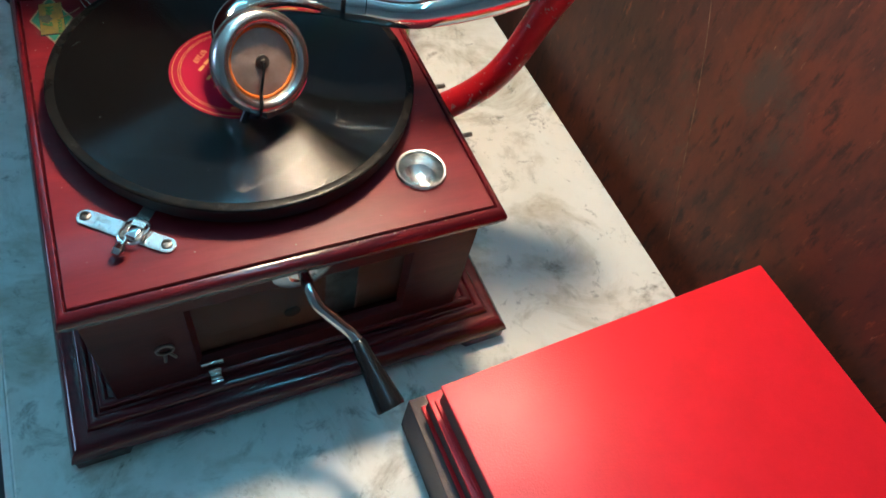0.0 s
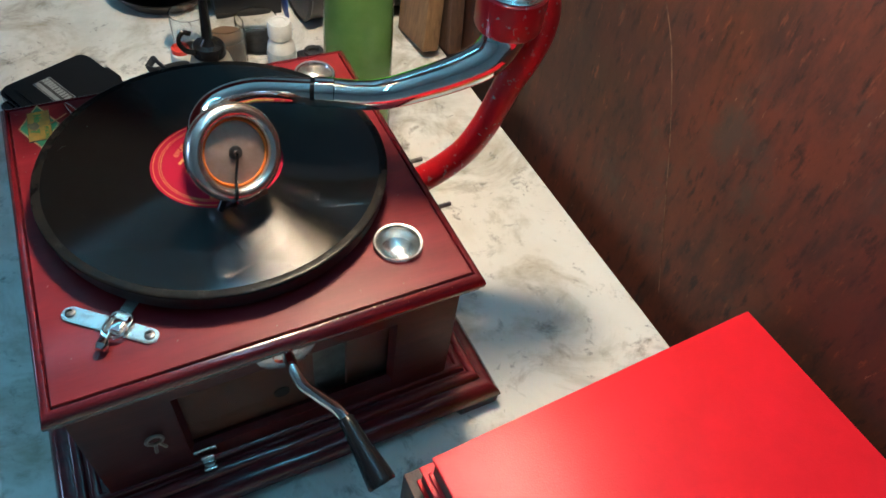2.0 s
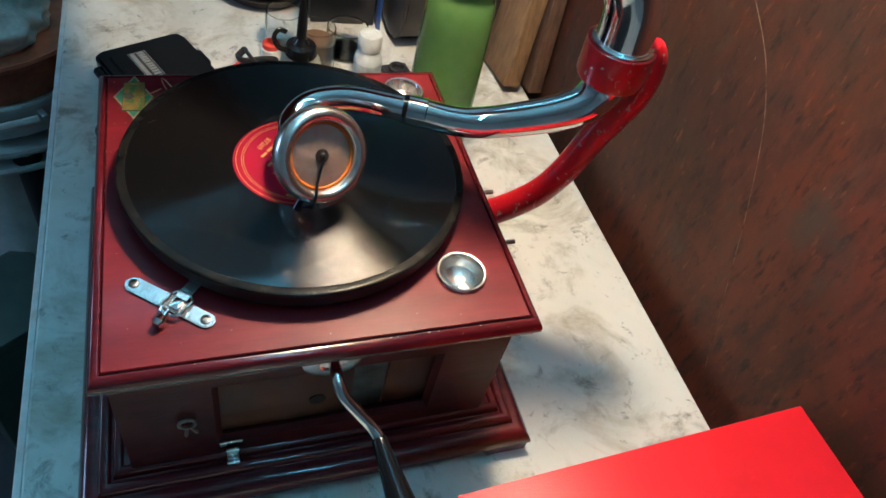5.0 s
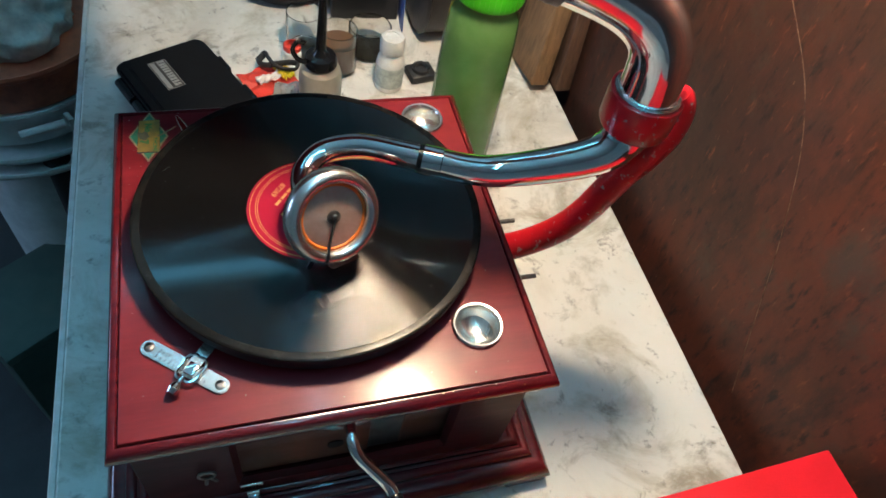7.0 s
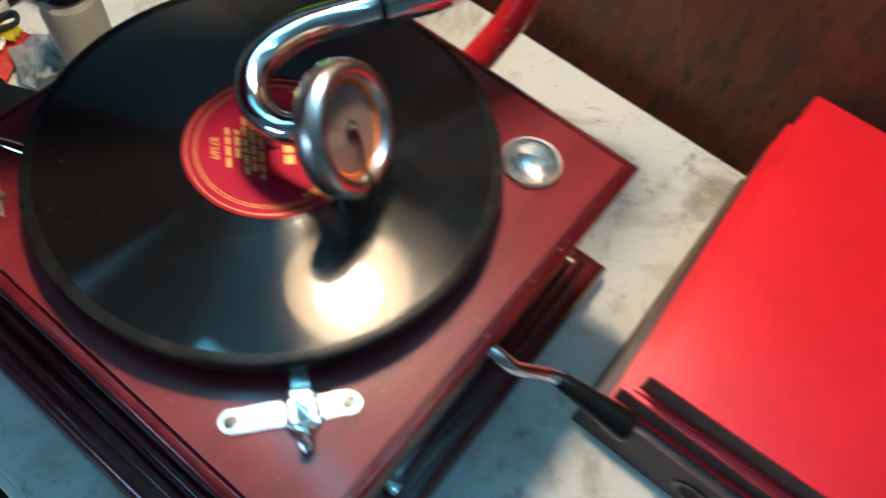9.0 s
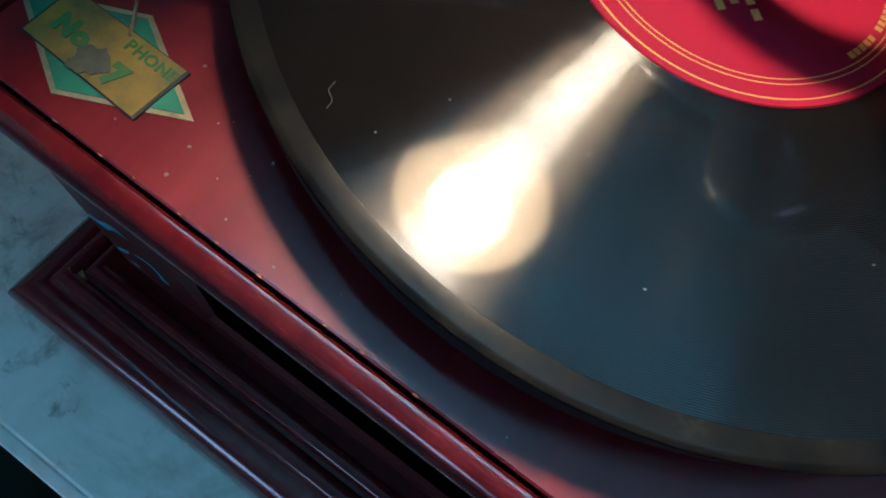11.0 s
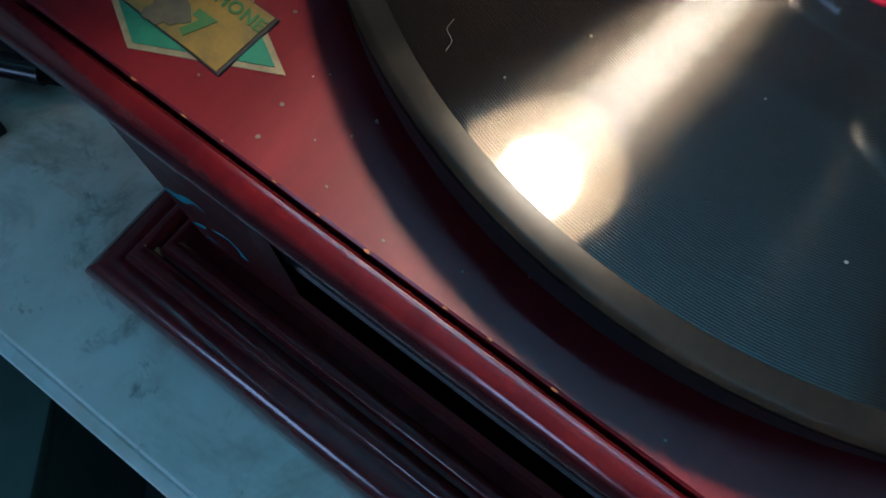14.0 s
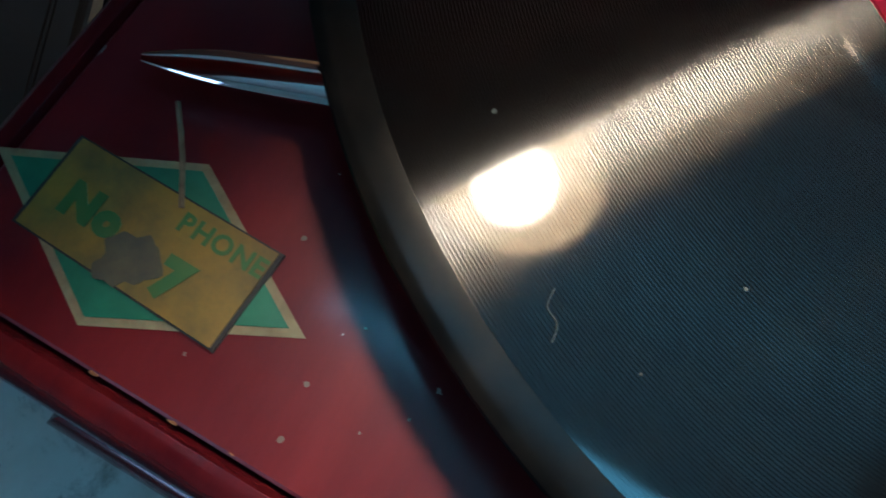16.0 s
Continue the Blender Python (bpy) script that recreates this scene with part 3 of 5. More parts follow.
for k in range(12):
    box(-0.0195 + 0.0033 * k, -0.0191 + 0.0033 * k, -0.0042, -0.0022 if k % 3 else -0.0012, 0.0021, 0.00225, bm=bm)
part("scale_mark", bm, M_PRINT, reg, "row of small dark scale marks")
text("scale_word", "FAST", 0.0040, M_STEEL, reg, Matrix.Translation((-0.0155, 0.0006, 0.0022)), 0.00005)
ringp = smooth_path([(0.0066 * math.cos(a) * (1 + 0.25 * abs(math.sin(2 * a))), 0.0085 * math.sin(a) * (1 + 0.25 * abs(math.sin(2 * a))), 0.0042) for a in [2 * math.pi * k / 16 for k in range(17)]], 3)
part("slider_frame", tube(ringp, 0.0011, 8, False), M_CHROME, reg, "chrome sliding frame").matrix_basis = pose(0.0055, 0, 0)
part("slider_tongue", plate([(-0.0042, 0.004), (0.0042, 0.004), (0.0042, 0.026), (-0.0042, 0.026)], 0.0035, 0.0047), M_NICKEL, reg, "flat metal tongue").matrix_basis = pose(0.0055, 0, 0)
part("slider_block", box(-0.0035, 0.0035, -0.0045, 0.0045, 0.0022, 0.0048, 0.0008), M_CHROME, reg).matrix_basis = pose(0.0055, 0, 0)
part("slider_knob", lathe([(0, -0.0042), (0.003, -0.0035), (0.0042, 0), (0.003, 0.0035), (0.0018, 0.0045), (0.0016, 0.009), (0, 0.009)], 24, m=aim((0.0055, -0.0165, 0.005), (0, 1, 0.1))), M_CHROME, reg, "round chrome knob")

# needle cups sunk into the lid
CUP = [(0.0188, 0.0), (0.0187, 0.0016), (0.0178, 0.0028), (0.0163, 0.0026), (0.0152, 0.0012), (0.0145, -0.002), (0.0125, -0.0072), (0.008, -0.0108), (0.003, -0.0118), (0, -0.0119)]


def cup(x, y):
    c = part("needle_cup", lathe(CUP, 48), M_NICKEL, gram, "nickel needle cup")
    c.matrix_basis = pose(x, y, H + 0.0002)
    return c


# round holes are cut through the lid panel where the cups sit
def cut_hole(ob, x, y, r, z0, z1):
    bm = lathe([(0, z0), (r, z0), (r, z1), (0, z1)], 40)
    bm.transform(Matrix.Translation((x, y, 0)))
    bmesh.ops.recalc_face_normals(bm, faces=bm.faces)
    me = bpy.data.meshes.new("cutter")
    bm.to_mesh(me)
    bm.free()
    c = new("cutter", me)
    md = ob.modifiers.new("hole", "BOOLEAN")
    md.object, md.operation, md.solver = c, "DIFFERENCE", "EXACT"
    dg = bpy.context.evaluated_depsgraph_get()
    me2 = bpy.data.meshes.new_from_object(ob.evaluated_get(dg))
    ob.modifiers.clear()
    old = ob.data
    ob.data = me2
    bpy.data.meshes.remove(old)
    bpy.data.objects.remove(c)
    bpy.data.meshes.remove(me)


panel = bpy.data.objects["lid_panel"]
for x, y in ((0.1007, -0.1056), (0.109, 0.104)):
    cut_hole(panel, x, y, 0.0172, H - 0.03, H + 0.01)
    cup(x, y)
needle = part("loose_needle", tube([(0.002, -0.004, -0.0095), (0.009, 0.003, -0.006)], [0.0008, 0.0002], 8), M_CHROME, bpy.data.objects["needle_cup"], "loose steel needle")
part("paper_slip", plate([(-0.002, -0.009), (0.006, -0.008), (0.003, 0.0), (-0.001, -0.002)], -0.0088, -0.0084), M_PAPER, bpy.data.objects["needle_cup"], "white paper scrap in the cup")

# painted transfer on the lid: green diamond under a gold plate
tr = part("diamond_transfer", plate([(-0.1144, 0.1321), (-0.1005, 0.1037), (-0.1156, 0.0766), (-0.1301, 0.1051)], H - 0.001, H + 0.0002), M_CREAM, gram, "green and gold painted diamond")
cxy = Vector((-0.1152, 0.1044))
part("diamond_green", plate([tuple(cxy + (Vector(q) - cxy) * 0.9) for q in ((-0.1144, 0.1321), (-0.1005, 0.1037), (-0.1156, 0.0766), (-0.1301, 0.1051))], H, H + 0.0004), M_GREENLEAF, tr)
pl = part("number_plate", plate([(-0.1065, 0.1225), (-0.1225, 0.1225), (-0.1239, 0.0866), (-0.1068, 0.0858)], H, H + 0.0007), M_PRINT, tr, "worn gold plate with green lettering")
pc = Vector((-0.115, 0.1044))
part("gold_field", plate([tuple(pc + (Vector(q) - pc) * s) for q, s in (((-0.1065, 0.1225), 0.96), ((-0.1225, 0.1225), 0.96), ((-0.1239, 0.0866), 0.96), ((-0.1068, 0.0858), 0.96))], H + 0.0005, H + 0.0010), M_BRASSLEAF, pl)
RT = Matrix.Translation((-0.1152, 0.1044, H + 0.00115)) @ Matrix.Rotation(radians(-91), 4, "Z")
M_GREENPRINT = mat("worn_green_print", (0.02, 0.15, 0.045), 0.5, vary=(0.08, 0.15, 0.04), scale=210, amount=0.9)


def letters(name, body, size, material, parent, m, bold):
    """A word as single raised letters, set one after another and centred."""
    made = [text(name, ch, size, material, parent, Matrix(), 0.0001, "LEFT", bold=bold) for ch in body]
    widths = [max(v.co.x for v in o.data.vertices) + size * 0.07 for o in made]
    x = -sum(widths) / 2
    for o, w in zip(made, widths):
        o.data.transform(m @ Matrix.Translation((x, 0, 0)))
        x += w


letters("letter", "PHONE", 0.0042, M_GREENPRINT, pl, RT @ Matrix.Translation((0.0102, 0.0050, 0)), 0.00012)
letters("letter", "No", 0.0068, M_GREENPRINT, pl, RT @ Matrix.Translation((-0.0085, -0.0005, 0)), 0.0005)
letters("letter", "7", 0.0078, M_GREENPRINT, pl, RT @ Matrix.Translation((0.0075, -0.0032, 0)), 0.0006)
part("worn_patch", plate([(0.0045 * (1 + 0.2 * math.sin(3 * a + 1) + 0.1 * math.sin(7 * a)) * math.cos(a) - 0.0002, 0.0042 * (1 + 0.2 * math.sin(2 * a) + 0.1 * math.cos(9 * a)) * math.sin(a) - 0.0038) for a in [2 * math.pi * k / 36 for k in range(36)]], -0.0002, 0.00006, m=RT), M_WEARSPOT, pl, "dark worn patch")
part("plate_string", tube(smooth_path([(-0.0945, 0.1135, H + 0.0008), (-0.1015, 0.1075, H + 0.0013), (-0.1085, 0.1025, H + 0.0017)], 6), 0.00045, 6), M_THREAD, tr, "frayed dirty thread")

# crank: boss, bent rod, black grip
boss = part("crank_escutcheon", lathe([(0, 0.0), (0.021, 0.0), (0.0205, 0.0012), (0.016, 0.0030), (0.010, 0.0036), (0.0085, 0.0022), (0.007, 0.0022), (0, 0.0022)], 40, m=aim((0.003, BY0, 0.1535), (0, -1, 0))), M_NICKEL, gram, "white metal escutcheon")
rod = part("crank", tube(smooth_path([(0.003, -0.135, 0.1565), (0.003, -0.153, 0.1565), (0.0035, -0.1625, 0.1545), (0.0065, -0.170, 0.148), (0.0165, -0.1795, 0.1375), (0.0235, -0.186, 0.1305), (0.0272, -0.193, 0.1268), (0.0285, -0.200, 0.125)], 6), 0.0042, 16), M_CHROME, gram, "chrome crank")
part("handle", lathe([(0, 0), (0.0048, 0), (0.0056, 0.002), (0.0060, 0.009), (0.0080, 0.030), (0.0100, 0.047), (0.0102, 0.0495), (0.0096, 0.051), (0.005, 0.051), (0.0045, 0.049), (0, 0.049)], 28, m=aim((0.0272, -0.193, 0.1268), (0.17, -1.0, -0.27))), M_BLACK, rod, "tapered black grip")
# small hook latch, key
lat = part("latch", box(-0.0048, 0.0048, -0.0020, 0.0, -0.010, 0.006, 0.0008, m=Matrix.Translation((-0.066, -0.1475, 0.047))), M_NICKEL, gram, "nickel hook latch")
part("latch_plate", box(-0.0085, 0.0085, -0.0016, 0.0002, -0.003, 0.003, 0.0008, m=Matrix.Translation((-0.0665, BY0, 0.0535))), M_NICKEL, lat)
part("latch_catch", box(-0.0050, 0.0050, -0.0062, -0.0012, -0.005, 0.0005, 0.0012, m=Matrix.Translation((-0.066, -0.1485, 0.0425))), M_CHROME, lat)
kb = bmesh.new()
tube(smooth_path([(-0.094 + 0.0055 * math.cos(a), BY0 - 0.0035, 0.1 + 0.0055 * math.sin(a)) for a in [2 * math.pi * k / 10 for k in range(11)]], 3), 0.0013, 8, False, bm=kb)
tube([(-0.0945, BY0 - 0.0035, 0.095), (-0.096, BY0 - 0.0035, 0.083)], 0.0013, 8, bm=kb)
tube([(-0.0925, BY0 - 0.0038, 0.096), (-0.0885, BY0 - 0.0038, 0.086)], 0.0011, 8, bm=kb)
part("key", kb, M_STEEL, gram, "small dull key in its lock")

# tonearm with reproducer
REP = Vector((0.0057, -0.0492, 0.2517))
RN = Vector((0.29, -0.83, 0.47)).normalized()
back = REP - RN * 0.014
arm_pts = [tuple(back), (-0.008, -0.018, 0.2395), (-0.0055, 0.002, 0.240), (0.010, 0.0145, 0.2445), (0.035, 0.012, 0.250), (0.062, -0.002, 0.2535), (0.084, -0.0125, 0.2545)]
arm = part("tonearm", tube(smooth_path(arm_pts, 8), [0.0082, 0.0084, 0.0088, 0.0092, 0.0095], 28), M_CHROME, gram, "curved chrome tonearm", 60)
part("tonearm_sleeve", tube([(0.0745, -0.0085, 0.2542), (0.0865, -0.0138, 0.2546)], 0.0108, 28), M_CHROME, arm, "chrome joint sleeve")
part("tonearm_ring", tube([(0.0715, -0.0071, 0.2541), (0.0748, -0.0086, 0.2542)], 0.0103, 28), M_BLACK, arm, "dark joint ring")
arm2 = [(0.0855, -0.0134, 0.2546), (0.105, -0.0195, 0.2525), (0.125, -0.0235, 0.2525), (0.150, -0.028, 0.258), (0.178, -0.0325, 0.2665), (0.198, -0.0335, 0.275), (0.2095, -0.031, 0.287), (0.213, -0.029, 0.302)]
part("tonearm_base", tube(smooth_path(arm2, 8), [0.0102, 0.011, 0.0122, 0.0135, 0.0155, 0.018], 32), M_CHROME, arm, "wider chrome tube to the bracket", 60)
MR = aim(REP, RN)
rep = part("reproducer", lathe([(0, -0.012), (0.012, -0.012), (0.024, -0.0105), (0.0300, -0.0085), (0.0322, -0.004), (0.0323, 0.001), (0.0312, 0.0045), (0.0280, 0.0066), (0.0247, 0.006), (0.0232, 0.0038), (0.0226, 0.0015), (0.0222, 0.0005)], 64, m=MR), M_NICKEL, gram, "round nickel sound box", 60)
part("gasket", lathe([(0.0224, 0.0008), (0.0219, 0.0017), (0.0211, 0.0017), (0.0206, 0.0008)], 56, m=MR), M_ORANGE, rep, "orange rubber gasket")
DIA = mat("diaphragm_metal", (0.5, 0.36, 0.30), 0.38, 0.55, vary=(0.42, 0.29, 0.23), scale=120, bump=0.02)
dn = DIA.node_tree
dn.nodes["Principled BSDF"].inputs["Anisotropic"].default_value = 0.8
part("diaphragm", lathe([(0, 0.0006), (0.0045, 0.0007), (0.0195, 0.0009), (0.0205, 0.0004), (0.0222, 0.0003)], 56, m=MR), DIA, rep, "copper-grey diaphragm")
part("centre_boss", lathe([(0, 0.004), (0.0016, 0.004), (0.002, 0.0032), (0.002, 0.0022), (0.0044, 0.002), (0.0046, 0.0009), (0, 0.0009)], 28, m=MR), M_STEEL, rep, "dark centre screw")
NB = Vector((-0.0080, -0.0600, 0.2190))
bar0 = REP.lerp(NB, 0.16)
part("stylus_bar", tube(smooth_path([tuple(REP + RN * 0.0035), tuple(bar0 + RN * 0.0060), tuple(REP.lerp(NB, 0.5) + RN * 0.0095), tuple(REP.lerp(NB, 0.82) + RN * 0.0150), tuple(NB + RN * 0.005)], 6), [0.0009, 0.0009, 0.0010, 0.0013, 0.0017], 10), M_BLACK, rep, "thin dark stylus bar")
part("needle_holder", tube([tuple(NB + Vector((0.003, 0.003, 0.006))), tuple(NB + Vector((-0.003, -0.001, -0.004)))], 0.003, 14), M_BLACK, rep, "black needle holder")
part("pivot_block", box(-0.010, 0.010, -0.034, -0.0295, -0.004, 0.004, 0.001, m=MR), M_STEEL, rep)
part("thumb_screw", tube([tuple(NB + Vector((0.0, -0.001, 0))), tuple(NB + Vector((0.007, -0.004, 0.001)))], [0.001, 0.0024], 12), M_BLACK, rep)
part("needle", tube([tuple(NB + Vector((-0.002, -0.001, -0.003))), (NB.x - 0.0045, NB.y - 0.003, 0.2031)], [0.0009, 0.0003], 8), M_CHROME, rep, "steel needle")

# red cast bracket, collar, chrome elbow, neck of the horn
brk = [(BX1 - 0.002, -0.006, 0.136), (0.150, -0.0105, 0.139), (0.1635, -0.014, 0.1435), (0.182, -0.0192, 0.158), (0.1985, -0.0238, 0.177), (0.2095, -0.027, 0.200), (0.216, -0.0288, 0.220), (0.2235, -0.0308, 0.2455), (0.2325, -0.0333, 0.268), (0.238, -0.0348, 0.288), (0.2392, -0.035, 0.305), (0.2365, -0.034, 0.3185), (0.2325, -0.033, 0.3245)]
bracket = part("bracket", tube(smooth_path(brk, 8), [0.0124, 0.0118, 0.0114, 0.0112, 0.0112, 0.0114, 0.0114, 0.0106, 0.0078], 28), M_REDPAINT, gram, "chipped red cast bracket", 60)
part("bracket_flange", lathe([(0, 0), (0.020, 0), (0.0195, 0.003), (0.014, 0.0045), (0.0125, 0.006), (0, 0.006)], 36, m=aim((BX1, -0.006, 0.136), (1, -0.3, 0.2))), M_REDPAINT, gram)
CT = Vector((0.213, -0.028, 0.0))
part("collar", lathe([(0.0195, 0.295), (0.0235, 0.2952), (0.0248, 0.298), (0.0252, 0.318), (0.0248, 0.3225), (0.0232, 0.3235), (0.0218, 0.3225), (0.0212, 0.310), (0.0200, 0.296), (0.0195, 0.295)], 48, m=Matrix.Translation(CT)), M_REDPAINT, bracket, "chipped red collar", 40)
part("collar_lip", lathe([(0.0200, 0.3215), (0.0222, 0.3222), (0.0226, 0.3240), (0.0216, 0.3250), (0.0200, 0.3244)], 48, m=Matrix.Translation(CT)), M_NICKEL, bracket, "bright metal lip on the collar", 40)
for y in (0.024, -0.037):
    part("bolt", tube([(BX1 - 0.001, y, 0.1285), (0.1835, y, 0.1285)], 0.0021, 12), M_STEEL, gram, "protruding steel bolt")
    part("bolt_nut", lathe([(0.0022, 0), (0.005, 0), (0.005, 0.004), (0.0022, 0.004)], 6, m=aim((BX1 + 0.001, y, 0.1285), (1, 0, 0))), M_STEEL, gram)
elb = [(0.213, -0.028, 0.312), (0.2128, -0.027, 0.334), (0.2105, -0.0248, 0.352), (0.2025, -0.0195, 0.367), (0.187, -0.0115, 0.3785), (0.165, -0.004, 0.3875), (0.142, 0.002, 0.395)]
elbow = part("elbow", tube(smooth_path(elb, 8), [0.0205, 0.0198, 0.0196, 0.0200, 0.0206, 0.0215], 36, False), M_CHROME, gram, "thick chrome elbow", 60)
NECKM = mat("stained_horn_neck", (0.30, 0.28, 0.26), 0.4, 0.9, vary=(0.14, 0.12, 0.11), scale=40, amount=0.9)
chipped(NECKM, (0.5, 0.01, 0.02), 55, 0.62, 0.64)
AX = Vector((-0.736, 0.674, -0.061)).normalized()
n0 = Vector((0.142, 0.002, 0.395))
part("elbow_seam", lathe([(0.0212, -0.005), (0.0230, -0.004), (0.0232, 0.003), (0.0222, 0.006)], 40, m=aim(n0, AX * 0.5 + Vector((-0.45, -0.05, 0.2)))), M_STEEL, elbow)
neck = part("horn_neck", lathe([(0.0205, -0.006), (0.0226, 0.0), (0.0234, 0.03), (0.0240, 0.052), (0.0230, 0.052), (0.0195, -0.006)], 40, m=aim(n0, AX)), NECKM, gram, "stained metal horn neck with flaking red paint", 40)
M_HORN = mat("dark_red_horn", (0.30, 0.006, 0.010), 0.3, coat=0.2, vary=(0.22, 0.005, 0.008), scale=20)


def horn_flare(sides=11, per=8):
    """A fluted flower horn: pleats that fan out into petals at the rim."""
    bm = bmesh.new()
    prof = [(0.0236, 0.048), (0.0275, 0.09), (0.037, 0.15), (0.051, 0.21), (0.070, 0.27), (0.093, 0.325), (0.119, 0.372), (0.141, 0.405), (0.152, 0.420), (0.155, 0.4175)]
    n = sides * per
    rings = []
    for r, z in prof:
        ring = []
        for k in range(n):
            u = (k % per) / per
            petal = math.sin(math.pi * u)
            rr = r * (1 + 0.07 * petal * min(1, r / 0.10)) + 0.0006
            ring.append(bm.verts.new((rr * math.cos(2 * math.pi * k / n), rr * math.sin(2 * math.pi * k / n), z + 0.012 * petal * (r / 0.155) ** 2)))
        rings.append(ring)
    for a, b in zip(rings, rings[1:]):
        for k in range(n):
            bm.faces.new((a[k], a[(k + 1) % n], b[(k + 1) % n], b[k]))
    e = bmesh.ops.solidify(bm, geom=bm.faces[:], thickness=0.0012)
    bm.transform(aim(n0, AX))
    return bm


horn = part("horn", horn_flare(), M_HORN, gram, "fluted dark red flower horn", 25)

# ---- the record ----
rec = thing("record", (0, 0, 0.2003), "black shellac record with a dark red label", "record", turn=0)
prof = [(0.0036, 0), (0.1222, 0), (0.1246, 0.0006), (0.1251, 0.0014), (0.1248, 0.0021), (0.1240, 0.0025), (0.1230, 0.00262), (0.1188, 0.0026)]
part("rim", lathe(prof, 128), M_SHELLACRIM, rec, "dull plain edge band")
bm = bmesh.new()
gr = [0.0545 + (0.1188 - 0.0545) * k / 90 for k in range(91)]
lathe([(r, 0.0026) for k, r in enumerate(gr)], 160, bm=bm)
part("playing_surface", bm, M_SHELLAC, rec, "finely grooved playing surface", 60)
part("run_out", lathe([(0.0545, 0.0026), (0.0474, 0.0026), (0.0472, 0.0019), (0.004, 0.0019)], 96), M_SHELLAC, rec, "smooth run-out band")
lab = part("label", lathe([(0.0036, 0.002), (0.0036, 0.0025), (0.0468, 0.0025), (0.0473, 0.002)], 96), M_LABEL, rec, "dark red label with gold print")
for r0, r1 in ((0.0452, 0.0448), (0.0412, 0.0409), (0.0398, 0.0395)):
    part("gold_ring", lathe([(r0, 0.0026), (r1, 0.0026)], 96), M_GOLD, lab)


LR = Matrix.Rotation(radians(-130.5), 4, "Z")


def bar(x, y, w, h, parent, z=0.00255, material=None):
    """A printed line that cannot be read, as a plain bar."""
    return part("print_line", box(x - w / 2, x + w / 2, y - h / 2, y + h / 2, z - 0.00005, z + 0.00006, m=LR), material or M_GOLD, parent, "", 0)


text("label_number", "87269", 0.0058, M_GOLD, lab, LR @ Matrix.Translation((0, -0.0305, 0.0026)), 0.00005)
random.seed(4)
for y, total in ((-0.0065, 0.046), (-0.0105, 0.036), (-0.0145, 0.040), (-0.0185, 0.022), (-0.0235, 0.026)):
    x = -total / 2
    while x < total / 2 - 0.003:
        w = random.choice((0.0032, 0.0048, 0.0062, 0.0075))
        w = min(w, total / 2 - x)
        bar(x + w / 2, y, w, 0.0021, lab)
        x += w + 0.0014
# ring of small print
for k in range(46):
    a = radians(200 + 140 * k / 45)
    if k % 6 == 5:
        continue
    b = part("print_line", box(-0.0007, 0.0007, -0.0009, 0.0009, 0.0025, 0.00262, m=LR @ Matrix.Rotation(a + radians(90), 4, "Z") @ Matrix.Translation((0, 0.0375, 0)) ), M_GOLD, lab, "", 0)
# maker's emblem on the upper half, as plain gold shapes
part("emblem", plate([(0.019 * math.cos(a) * (1 + 0.12 * math.sin(5 * a)), 0.0215 + 0.0085 * math.sin(a)) for a in [2 * math.pi * k / 40 for k in range(40)]], 0.0025, 0.00262, m=LR), M_GOLD, lab, "gold emblem shape")
part("emblem_centre", plate([(0.0085 * math.cos(a), 0.0215 + 0.0052 * math.sin(a)) for a in [2 * math.pi * k / 30 for k in range(30)]], 0.0026, 0.0027, m=LR), M_LABEL, lab)
for k in range(5):
    bar(-0.0185 + 0.0075 * k, 0.0075, 0.0058, 0.0050, lab)

# old cyan paint marks on the side and a torn chip at the plinth's corner
M_CYAN = mat("old_cyan_paint", (0.03, 0.40, 0.46), 0.5, vary=(0.02, 0.20, 0.26), scale=220, amount=0.8)
M_RAW = mat("torn_raw_wood", (0.50, 0.33, 0.17), 0.85, vary=(0.28, 0.15, 0.07), scale=120, bump=0.5, bump_scale=400)
for pts, radii in (([(0.1262, 0.085), (0.1225, 0.0885), (0.1177, 0.090), (0.1082, 0.1015), (0.1035, 0.0985)], [0.0006, 0.0022, 0.0026, 0.0016, 0.0004]),
                   ([(0.1259, 0.054), (0.12, 0.0608), (0.1147, 0.068)], [0.0005, 0.0018, 0.0006]), ([(0.1227, 0.0448), (0.1195, 0.0465), (0.1165, 0.0458)], [0.0004, 0.0014, 0.0008]),
                   ([(0.1092, 0.0736), (0.1013, 0.0802), (0.0978, 0.0758), (0.0968, 0.066), (0.0995, 0.064)], [0.0005, 0.0011, 0.0013, 0.0018, 0.0006])):
    path = smooth_path([(0, y, z) for y, z in pts], 4)
    n = len(path)
    rr = [radii[min(len(radii) - 2, int(k / (n - 1) * (len(radii) - 1)))] * (1 - (k / (n - 1) * (len(radii) - 1)) % 1) + radii[min(len(radii) - 1, int(k / (n - 1) * (len(radii) - 1)) + 1)] * ((k / (n - 1) * (len(radii) - 1)) % 1) for k in range(n)]
    rr[-1] = radii[-1]
    bm = tube(path, rr, 10)
    bm.transform(Matrix.Translation((BX0, 0.007, 0)) @ Matrix.Diagonal((0.13, 1, 1, 1)))
    part("paint_mark", bm, M_CYAN, gram, "streak of old cyan paint")
part("torn_chip", plate([(-0.143, 0.1525), (-0.1445, 0.1485), (-0.1475, 0.1492), (-0.1505, 0.1475), (-0.1528, 0.1425), (-0.1562, 0.148), (-0.1535, 0.1535)], 0.0275, 0.0328, 0.0004), M_RAW, gram, "pale torn chip of raw wood")

# dust and a hair on the record, worn flecks on the lid and along its groove
M_DUST = mat("pale_dust", (0.17, 0.155, 0.13), 0.9)
